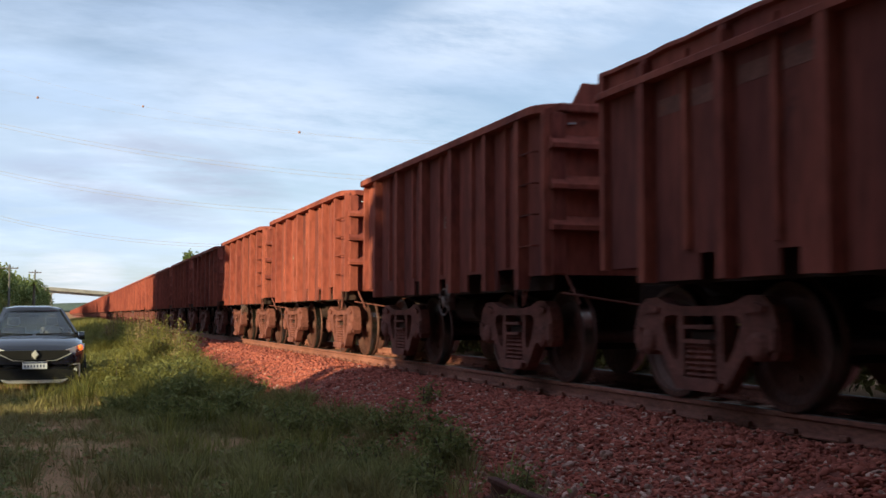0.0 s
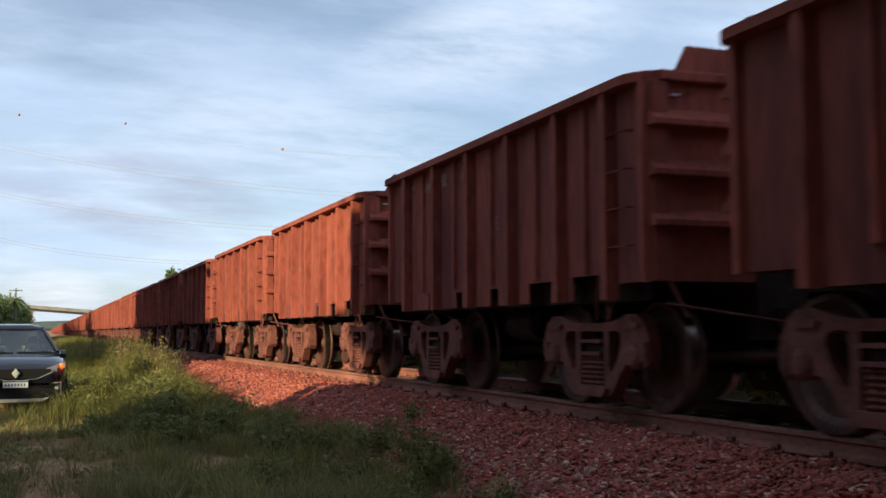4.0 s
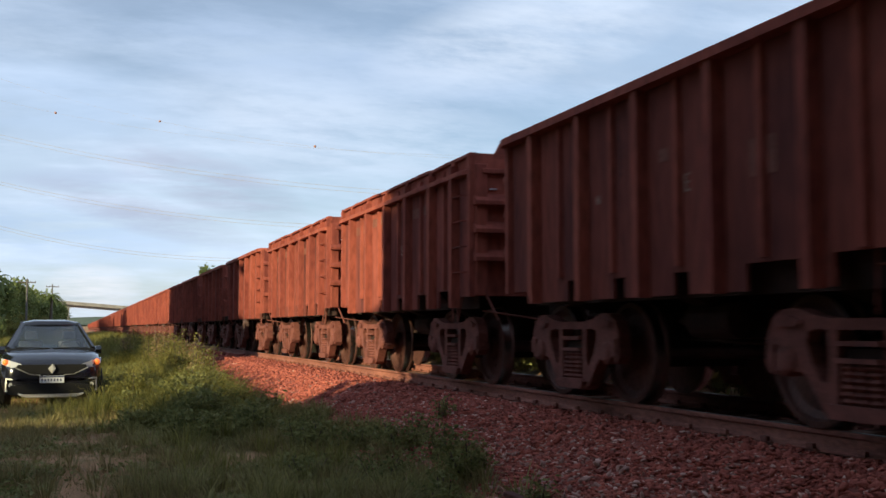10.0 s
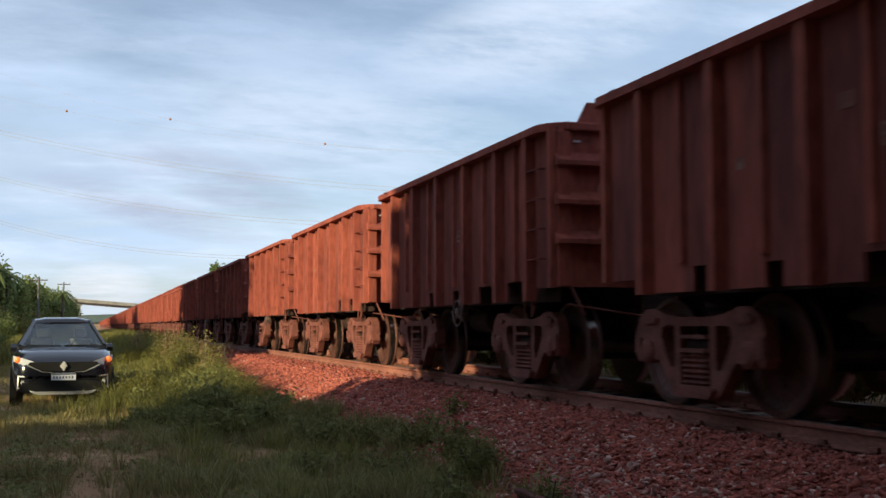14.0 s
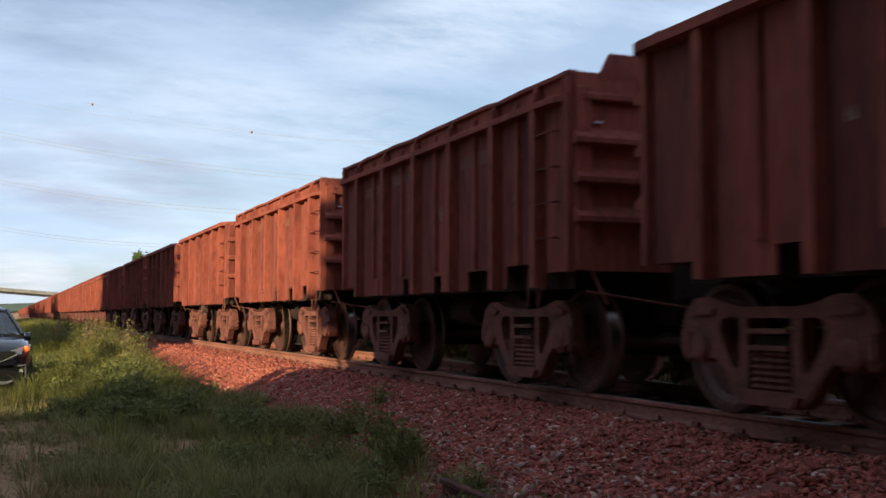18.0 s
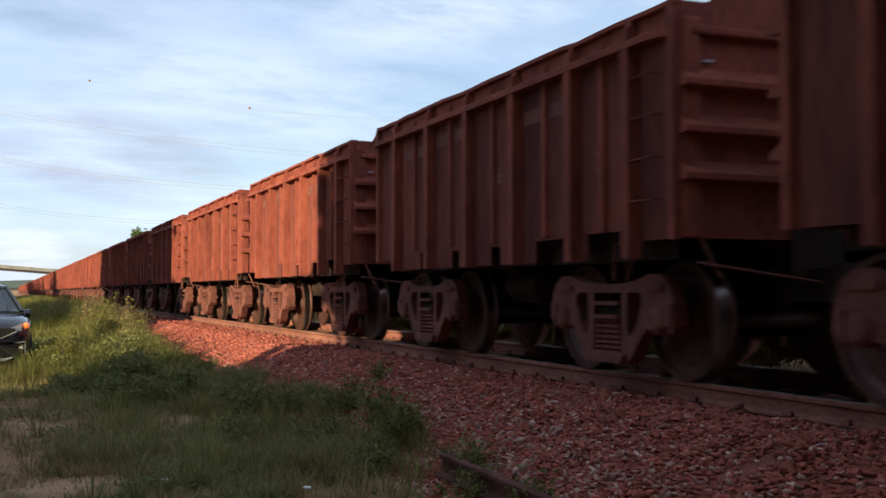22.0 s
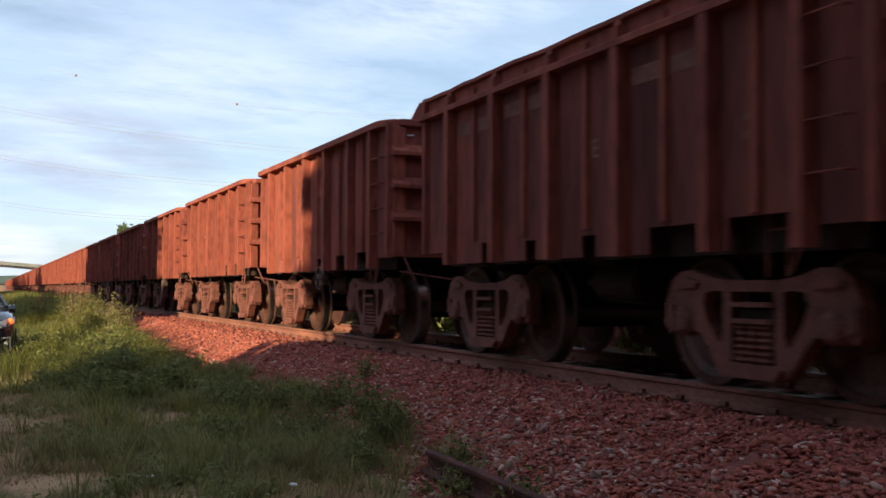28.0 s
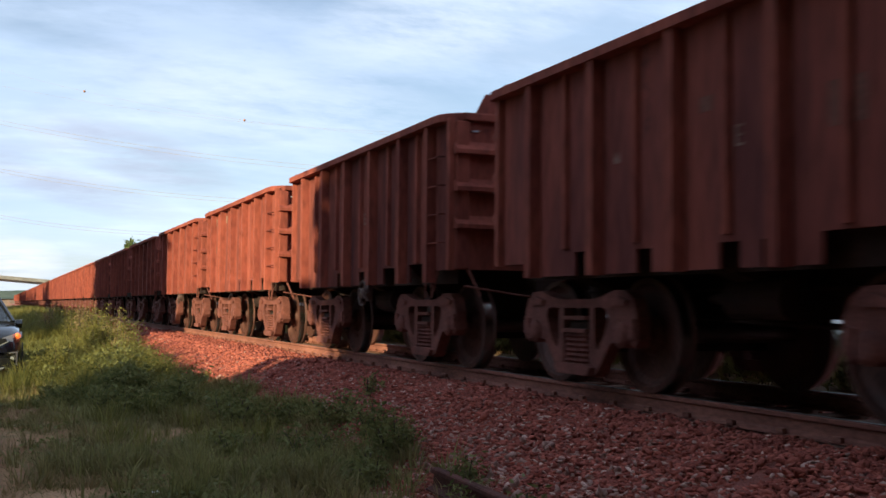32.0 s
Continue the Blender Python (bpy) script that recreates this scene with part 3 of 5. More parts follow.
def end_sheet(k):
    bm = bmesh.new()
    ya, yb = sorted((k * (HALF - 0.03), k * (HALF - 0.065)))
    box(bm, -1.39, 1.39, ya, yb, ZE, ZT - 0.05)
    return bm


def corner_post(k, s):
    bm = bmesh.new()
    box(bm, *sorted((s * 1.22, s * 1.388)), *sorted((k * (HALF - 0.028), k * (HALF + 0.035))), ZE, ZT - 0.1)
    return bevelled(bm, 0.012)


def ledge(k, z):
    out = 0.17 if k > 0 else 0.10
    bm = bmesh.new()
    prism(bm, [(k * (HALF - 0.03), z), (k * (HALF + out), z + 0.01), (k * (HALF + out), z + 0.06), (k * (HALF - 0.03), z + 0.17)], -1.41, 1.41)
    return bm


def end_plate(k):
    bm = bmesh.new()
    prism(bm, [(-1.13, ZT - 0.02), (-0.99, ZT + 0.25), (0.99, ZT + 0.25), (1.13, ZT - 0.02)], *sorted((k * (HALF - 0.04), k * (HALF - 0.01))), "y")
    return bm


def end_rim(k, tall):
    bm = bmesh.new()
    low, top = (ZT - 0.235, ZT - 0.165) if tall else (ZT - 0.095, ZT)
    box(bm, -1.302, 1.302, *sorted((k * (HALF - 0.11), k * (HALF + 0.058))), low, top)
    return bevelled(bm, 0.012)


def ore_load(seed):
    bm = bmesh.new()
    bmesh.ops.create_grid(bm, x_segments=14, y_segments=30, size=1)
    for v in bm.verts:
        x, y = v.co.x * 1.37, v.co.y * (HALF - 0.08)
        v.co = (x, y, ZT - 0.42 + 0.42 * math.exp(-(x / 0.8) ** 2) * (1 - abs(v.co.y) ** 4) + 0.08 * noise.noise((x * 2, y * 2, seed)))
    return bm


def stencil(root, u, z, w, h, mat, name="stencil_mark", bars=0):
    """Faded paint on the near side: a worn patch, or a column of short bars."""
    bm = bmesh.new()
    y = HALF - u
    if bars:
        for i in range(bars):
            zz = z + h * (i + 0.5) / bars
            box(bm, -1.402, -1.396, y - w / 2, y + w / 2, zz - h * 0.22 / bars, zz + h * 0.22 / bars)
    else:
        box(bm, -1.400, -1.396, y - w / 2, y + w / 2, z, z + h)
    part(name, bm, mat, root, "faded pale paint mark")


def number_group(root, u, z, n, h=0.17):
    """Part of a painted number, as plain bars."""
    for i in range(n):
        stencil(root, u + (i - (n - 1) / 2) * h * 0.62, z, h * 0.42, h, STENCIL, "number_bar")


def letter(root, text, u, z, h):
    """A painted letter, read from the near side."""
    cu = bpy.data.curves.new("letter", "FONT")
    cu.body, cu.size, cu.extrude, cu.align_x = text, h * 1.4, 0.002, "CENTER"
    tmp = bpy.data.objects.new("letter", cu)
    me = bpy.data.meshes.new_from_object(tmp)
    bpy.data.objects.remove(tmp)
    me.name = "letter_mark"
    me.materials.clear()
    ob = part("letter_mark", me, STENCIL, root, "faded white letter E")
    ob.matrix_basis = Matrix.Translation((-1.400, HALF - u, z)) @ Matrix(((0, 0, -1, 0), (-1, 0, 0, 0), (0, 1, 0, 0), (0, 0, 0, 1)))


def make_wagon(meshes, tall, far=False, marks=0):
    """One ore wagon: origin amid the wheels at rail level, rear end towards +y."""
    root = tagged(new("ore_wagon"), ("rust-red ore wagon with raised side boards running on the track" if tall else
                                     "rust-red ribbed steel ore wagon running on the track"), "railway wagon", "ore wagons of the train")
    for n in ("l", "r"):
        s = -1 if n == "l" else 1
        part("side_sheet", meshes["side" + n], PANEL, root)
        if far and s > 0:
            continue
        for i, u in enumerate(RIBS):
            end = i in (0, len(RIBS) - 1)
            part("rib", meshes[("ribe" if end else "rib") + n], RUST, root).location.y = HALF - u
        for u in () if far or s > 0 else MINOR:
            part("stiffener", meshes["minor" + n], RUST, root).location.y = HALF - u
        part("top_rail", meshes[("trim" if tall else "rim") + n], RUST, root)
        if tall:
            bm = bmesh.new()
            prof = ((1.36, -0.165), (1.41, -0.165), (1.41, BOARD - 0.05), (1.46, BOARD - 0.04), (1.46, BOARD), (1.36, BOARD))
            rings = []
            for i in range(25):
                y = -HALF + i * HALF / 12
                dent = 0.035 * noise.noise((y * 1.1, s, 7)) + 0.02 * noise.noise((y * 3, s, 2))
                rings.append([bm.verts.new((s * (u - (0.6 * dent if z > -0.1 else 0)), y, ZT + z + (dent if z > -0.1 else 0))) for u, z in prof])
            for p, q in zip(rings, rings[1:]):
                for i in range(6):
                    bm.faces.new((p[i], q[i], q[(i + 1) % 6], p[(i + 1) % 6]))
            bm.faces.new(rings[0])
            bm.faces.new(rings[-1])
            bmesh.ops.recalc_face_normals(bm, faces=bm.faces[:])
            part("side_board", bm, RUST, root, "raised board of rusty plate")
            for u in RIBS:
                bm = bmesh.new()
                box(bm, *sorted((s * 1.408, s * 1.47)), HALF - u - 0.05, HALF - u + 0.05, ZT - 0.167, ZT + BOARD - 0.045)
                part("board_cleat", bm, RUST, root)
    for k in (-1, 1):
        part("end_sheet", end_sheet(k), RUST, root)
        for s in () if far else (-1, 1):
            part("corner_post", corner_post(k, s), RUST, root)
            if k < 0:
                bm = bmesh.new()
                rod(bm, (s * 1.22, -HALF + 0.02, 1.24), (s * 1.10, -HALF - 0.10, 0.90), 0.018, 6)
                part("end_strut", bm, BOGIE, root)
        part("end_rail", end_rim(k, tall), RUST, root)
        for z in () if k > 0 and (tall or far) else (1.68, 2.06, 2.44) if tall else (1.70, 2.15, 2.60):
            part("end_ledge", ledge(k, z), RUST, root)
        if tall:
            bm = bmesh.new()
            box(bm, -1.38, 1.38, *sorted((k * (HALF - 0.04), k * (HALF - 0.01))), ZT - 0.165, ZT + BOARD)
            part("end_board", bm, RUST, root)
        part("end_plate", end_plate(k), RUST, root, "trapezoid plate standing above the end rim")
        bm = bmesh.new()
        box(bm, -0.09, 0.09, k * (HALF - 0.1), k * (PITCH / 2 - 0.02), 0.80, 0.98)
        box(bm, -0.17, 0.17, k * (PITCH / 2 - 0.30), k * (PITCH / 2 - 0.01), 0.74, 1.02)
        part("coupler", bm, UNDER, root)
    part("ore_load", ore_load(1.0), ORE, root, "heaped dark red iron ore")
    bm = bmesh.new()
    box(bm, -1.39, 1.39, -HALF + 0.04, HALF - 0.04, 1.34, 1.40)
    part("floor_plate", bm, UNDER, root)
    # Added behind the skirt's cut-outs so that they show dark, not sky.
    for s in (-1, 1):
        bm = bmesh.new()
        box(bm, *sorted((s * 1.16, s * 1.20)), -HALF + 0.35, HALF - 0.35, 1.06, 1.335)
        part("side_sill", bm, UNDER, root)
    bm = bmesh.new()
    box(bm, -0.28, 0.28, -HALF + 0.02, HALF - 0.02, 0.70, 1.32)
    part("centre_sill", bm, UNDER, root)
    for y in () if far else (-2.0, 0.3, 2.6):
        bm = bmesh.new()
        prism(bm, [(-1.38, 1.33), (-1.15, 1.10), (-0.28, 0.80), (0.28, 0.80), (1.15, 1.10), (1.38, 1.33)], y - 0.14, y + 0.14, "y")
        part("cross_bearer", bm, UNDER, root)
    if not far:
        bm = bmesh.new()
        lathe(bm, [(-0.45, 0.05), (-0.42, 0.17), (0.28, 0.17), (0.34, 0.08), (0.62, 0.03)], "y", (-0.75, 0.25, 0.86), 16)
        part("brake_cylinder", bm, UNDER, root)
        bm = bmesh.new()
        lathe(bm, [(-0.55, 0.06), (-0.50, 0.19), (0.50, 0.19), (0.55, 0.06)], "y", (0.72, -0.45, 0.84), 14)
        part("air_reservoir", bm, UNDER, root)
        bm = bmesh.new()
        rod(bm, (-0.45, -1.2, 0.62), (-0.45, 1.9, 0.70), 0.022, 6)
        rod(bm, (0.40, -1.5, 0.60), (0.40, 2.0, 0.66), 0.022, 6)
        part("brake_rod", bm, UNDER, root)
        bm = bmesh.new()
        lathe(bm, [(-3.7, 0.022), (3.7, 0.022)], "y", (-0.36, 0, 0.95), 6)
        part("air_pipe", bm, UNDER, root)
    if not (tall or far or marks):
        bm = bmesh.new()
        hub = (-1.46, -0.46, 0.955)
        for i in range(20):
            p, q = (Vector((hub[0], hub[1] + 0.18 * math.cos(a * math.pi / 10), hub[2] + 0.18 * math.sin(a * math.pi / 10))) for a in (i, i + 1))
            rod(bm, p, q, 0.013, 5)
        for i in range(4):
            a = 0.5 + i * math.pi / 2
            rod(bm, hub, (hub[0], hub[1] + 0.18 * math.cos(a), hub[2] + 0.18 * math.sin(a)), 0.010, 5)
        lathe(bm, [(-1.49, 0.03), (-1.47, 0.075), (-1.36, 0.085)], "x", (0, hub[1], hub[2]), 12)
        box(bm, -1.40, -1.32, hub[1] - 0.07, hub[1] + 0.07, 0.84, 1.20)
        part("hand_brake", bm, WORN, root, "hand brake wheel of worn steel")
    bm = bmesh.new()
    rod(bm, (-1.30, -HALF - 0.06, 1.02), (-0.25, -HALF - 0.30, 0.86), 0.013, 6)
    part("uncoupling_rod", bm, BOGIE, root)
    for s in () if far else (-1,):
        for z in (1.55, 1.90, 2.25, 2.60):
            bm = bmesh.new()
            rod(bm, (s * 1.50, -HALF + 0.26, z), (s * 1.50, -HALF + 0.60, z), 0.008, 6)
            for y in (0.26, 0.60):
                rod(bm, (s * 1.42, -HALF + y, z), (s * 1.50, -HALF + y, z), 0.012, 6)
            part("ladder_rung", bm, PANEL, root)
    if not far:
        bm = bmesh.new()
        for y in (1.02, 1.24):
            rod(bm, (-1.27, -HALF + y, 1.33), (-1.27, -HALF + y + 0.02, 0.88), 0.013, 5)
        rod(bm, (-1.27, -HALF + 0.78, 1.30), (-1.27, -HALF + 1.02, 0.90), 0.013, 5)
        rod(bm, (-1.27, -HALF + 1.02, 1.22), (-1.27, -HALF + 1.24, 1.22), 0.010, 5)
        part("brake_hanger", bm, BOGIE, root)
        bm = bmesh.new()
        box(bm, -1.17, -1.08, -HALF - 0.004, -HALF + 0.031, ZT - (0.45 if tall else 0.22), ZT - (0.435 if tall else 0.205))
        part("end_label", bm, WHITE, root, "small white mark on the end sheet")
    if not (far or tall):
        r = random.Random(5 + marks)
        bm = bmesh.new()
        for u, size in ((0.30, 0.046), (0.98, 0.036), (2.6, 0.024), (5.4, 0.024)):
            old = len(bm.verts)
            bmesh.ops.create_icosphere(bm, subdivisions=1, radius=size)
            bm.verts.ensure_lookup_table()
            for v in bm.verts[old:]:
                v.co = Vector((v.co.x - 1.455, v.co.y * 2.0 + HALF - u, v.co.z * r.uniform(0.6, 1.2) + ZT + size * 0.2))
        tagged(part("spilled_ore", bm, ORE, root, "small lumps of ore lying on the rim"), kind="stuff")
    if marks == 1:
        for u, n in ((0.98, 2), (1.72, 3), (2.30, 2), (3.0, 1)):
            number_group(root, u, 2.72, n)
    if tall:
        for u, w, z in ((1.5, 0.95, 2.55), (2.73, 1.0, 2.60), (5.2, 1.0, 2.52)):
            stencil(root, u, z, w, 0.15, PATCH, "repair_plate")
        stencil(root, 6.25, 2.02, 0.16, 0.05, PATCH, "paint_patch")
        stencil(root, 6.25, 1.88, 0.14, 0.07, PATCH, "paint_patch")
    if not far:
        letter(root, "E", 4.10, 1.98, 0.17)
    if marks == 1:
        stencil(root, 1.0, 2.05, 0.14, 0.15, PATCH, "paint_patch")
    if marks == 2:
        stencil(root, 5.2, 1.98, 0.34, 0.30, PATCH, "paint_patch")
        number_group(root, 2.4, 2.05, 2, 0.10)
        stencil(root, 3.7, 2.30, 0.16, 0.12, PATCH, "paint_patch")
    for k in (-1, 1):
        # Bolster in the near-black too: painted shade inside the side frames' openings.
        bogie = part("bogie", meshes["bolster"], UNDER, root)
        bogie.location.y = k * BOGIE_Y + (0.19 if k > 0 else 0.09)
        for n in ("l", "r"):
            part("side_frame", meshes["frame" + n], BOGIE, bogie)
            if not far:
                part("spring_nest", meshes["spring" + n], BOGIE, bogie)
        for a in (-1, 1):
            w = part("wheelset", meshes["wheel"], WHEEL, bogie, smooth=False)
            w.location = (0, a * AXLES, WHEEL_R)
    return root


# Along the train, phase of the rear ends in wagons, by the second.
TRAIN = ((0, 1.248), (6, -8.162), (9, -12.858), (13, -19.127), (19, -28.490), (23, -34.674), (25, -37.738), (28, -42.398), (32, -48.620))
TALL = {0, 13, 14, 17, 18, 29, 30, 35, 36, 37, 38, 44}
FIRST, LAST = -2, 98


def wagon_y(k, phase):
    return PITCH * (phase + k) - 1.56 - HALF


def wagon_pose(k, phase):
    y = wagon_y(k, phase)
    return pose(line_x(y), y, line_z(y), -math.degrees(GRADE), 0, math.degrees(HEADING))


def build_train():
    meshes = build_meshes()
    near = [make_wagon(meshes, False, marks=i) for i in range(3)]
    tall, distant = make_wagon(meshes, True), make_wagon(meshes, False, True)
    wagons = []
    used = set()
    for k in range(FIRST, LAST + 1):
        proto = tall if k in TALL else distant if k > 54 else near[1 if k in (7, 26, 39, 52) else 0 if k % 2 else 2]
        m = wagon_pose(k, TRAIN[0][1])
        if proto not in used:
            used.add(proto)
            proto.matrix_basis = m
            wagons.append((k, proto))
        else:
            wagons.append((k, copy_thing(proto, m)))
    return wagons


WAGONS = build_train()

# ---- stones, sleepers, grass and bushes ----
rng = np.random.default_rng(7)


def surface(x, y):
    """Height of ground or ballast, whichever is higher."""
    g = ground_height(x, y)
    return max(g, shoulder(x, y)) if -3.7 < x < 3.7 else g


def stone_shapes(n):
    """Crushed stones: angular chips, lying at all angles."""
    bm = bmesh.new()
    bmesh.ops.create_icosphere(bm, subdivisions=1, radius=1.0)
    base = np.array([v.co[:] for v in bm.verts])
    tris = np.array([[v.index for v in f.verts] for f in bm.faces])
    bm.free()
    out = []
    for _ in range(n):
        chip = base * (1 + rng.uniform(-0.5, 0.45, (len(base), 1))) * rng.uniform((0.9, 0.5, 0.4), (1.6, 1.0, 0.75), (1, 3))
        turn = np.array(Euler(rng.uniform(-0.75, 0.75, 3).tolist()).to_matrix())
        out.append(chip @ turn.T)
    return out, tris


def stones_mesh(name, count, x0, x1, y0, y1, size):
    shapes, tris = stone_shapes(40)
    vs, fs, at = [], [], 0
    for i in range(count):
        x, y = rng.uniform(x0, x1), rng.uniform(y0, y1)
        x += line_x(y)
        a = rng.uniform(0, 6.283)
        c, s = math.cos(a), math.sin(a)
        r = size * rng.uniform(0.55, 1.45)
        p = shapes[i % 40] * r
        p = np.stack((p[:, 0] * c - p[:, 1] * s, p[:, 0] * s + p[:, 1] * c, p[:, 2] * 0.8), 1)
        z = shoulder(x, y) + 0.035 * noise.noise((x * 2.3, y * 2.3, 0)) + r * rng.uniform(-0.35, 0.35)
        vs.append(p + (x, y, z))
        fs.append(tris + at)
        at += len(p)
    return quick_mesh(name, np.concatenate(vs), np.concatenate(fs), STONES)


def quick_mesh(name, verts, faces, mat):
    me = bpy.data.meshes.new(name)
    n, k = faces.shape
    me.vertices.add(len(verts))
    me.vertices.foreach_set("co", np.asarray(verts, dtype=np.float32).ravel())
    me.loops.add(n * k)
    me.loops.foreach_set("vertex_index", faces.astype(np.int32).ravel())
    me.polygons.add(n)
    me.polygons.foreach_set("loop_start", np.arange(n, dtype=np.int32) * k)
    me.update(calc_edges=True)
    me.materials.append(mat)
    return me


def blades(name, xy, height, width, mat, lean=0.35, label="", seedy=False):
    """Grass: each blade a bent strip of two quads and a tip, standing on the ground."""
    n = len(xy)
    z0 = np.array([surface(x, y) for x, y in xy]) - 0.02
    h = height * rng.uniform(0.45, 1.25, n)
    a = rng.uniform(0, 6.283, n)
    b = rng.uniform(0, 6.283, n)
    dx, dy = np.cos(a), np.sin(a)
    w = width * rng.uniform(0.6, 1.3, n) / 2
    px, py = np.cos(b), np.sin(b)
    bend = lean * h * rng.uniform(0.2, 1.4, n)
    rows = []
    for f, ww in ((0.0, 1.0), (0.5, 0.8), (1.0, 0.08)):
        cx, cy, cz = xy[:, 0] + dx * bend * f ** 2, xy[:, 1] + dy * bend * f ** 2, z0 + h * f * (1 - 0.12 * f)
        rows.append(np.stack((cx - px * w * ww, cy - py * w * ww, cz), 1))
        rows.append(np.stack((cx + px * w * ww, cy + py * w * ww, cz), 1))
    verts = np.stack(rows, 1).reshape(-1, 3)
    base = (np.arange(n) * 6)[:, None]
    faces = np.concatenate((base + [0, 1, 3, 2], base + [2, 3, 5, 4]), 0)
    me = quick_mesh(name, verts, faces, mat)
    return tagged(new(name, me), label, "grass", kind="stuff")


def tufts(name, centres, per, height, width, mat, label):
    """Grass in tufts: blades fan out from each centre and arch over."""
    cs = np.repeat(np.array(centres), per, axis=0)
    n = len(cs)
    size = np.repeat(rng.uniform(0.45, 1.35, len(centres)), per)
    a = rng.uniform(0, 6.283, n)
    r = 0.09 * size * np.sqrt(rng.random(n))
    x0, y0 = cs[:, 0] + np.cos(a) * r, cs[:, 1] + np.sin(a) * r
    z0 = np.repeat([surface(x, y) for x, y in centres], per) - 0.02
    h = height * size * rng.uniform(0.5, 1.2, n)
    out = h * rng.uniform(0.15, 0.95, n)
    dx, dy = np.cos(a), np.sin(a)
    w = width * rng.uniform(0.6, 1.3, n) / 2
    rows = []
    for f, ww in ((0.0, 0.9), (0.55, 1.0), (1.0, 0.06)):
        cx, cy, cz = x0 + dx * out * f ** 1.8, y0 + dy * out * f ** 1.8, z0 + h * f * (1 - 0.30 * f * out / h)
        rows.append(np.stack((cx + dy * w * ww, cy - dx * w * ww, cz), 1))
        rows.append(np.stack((cx - dy * w * ww, cy + dx * w * ww, cz), 1))
    verts = np.stack(rows, 1).reshape(-1, 3)
    base = (np.arange(n) * 6)[:, None]
    me = quick_mesh(name, verts, np.concatenate((base + [0, 1, 3, 2], base + [2, 3, 5, 4]), 0), mat)
    return tagged(new(name, me), label, "grass", kind="stuff")


def ground_leaves(name, xy, size, mat, label):
    """Low creeping weeds: small leaves lying and leaning close to the soil."""
    n = len(xy)
    z = np.array([surface(x, y) for x, y in xy])
    c = np.stack((xy[:, 0], xy[:, 1], z + rng.uniform(0.01, 0.11, n) ** 1.2), 1)
    d = rng.normal(0, 1, (n, 3)) * (1, 1, 0.45)
    d /= np.linalg.norm(d, axis=1, keepdims=True)
    e = np.cross(d, rng.normal(0, 0.5, (n, 3)) + (0, 0, 1.0))
    e /= np.linalg.norm(e, axis=1, keepdims=True)
    s = size * rng.uniform(0.5, 1.4, (n, 1))
    verts = np.stack((c - d * s, c + e * s * 0.5, c + d * s, c - e * s * 0.5), 1).reshape(-1, 3)
    me = quick_mesh(name, verts, (np.arange(n) * 4)[:, None] + np.array([[0, 1, 2, 3]]), mat)
    return tagged(new(name, me), label, "weeds", kind="stuff")


def scatter(n, x0, x1, y0, y1, keep):
    """Points in clumps: keep(x, y) gives the chance of growth."""
    out = []
    while len(out) < n:
        x, y = rng.uniform(x0, x1), rng.uniform(y0, y1)
        if rng.random() < keep(x, y):
            out.append((x, y))
    return np.array(out)


def patchy(x, y, scale=0.8, low=-0.05, high=0.35, z=0.0):
    v = noise.noise((x * scale, y * scale, z)) + 0.5 * noise.noise((x * scale * 2.7, y * scale * 2.7, z + 5))
    return min(1.0, max(0.0, (v - low) / (high - low)))


def track_side(x, y):
    """Growth thins out where wheels have worn the earth bare."""
    bare = 0.75 if x < -7 else 1.0
    worn = max(math.exp(-((x + 8.1) / 0.5) ** 2), math.exp(-((x + 6.35) / 0.4) ** 2) * (0.75 if y < 15 else 0.3))
    return (1 - 0.85 * worn) * bare


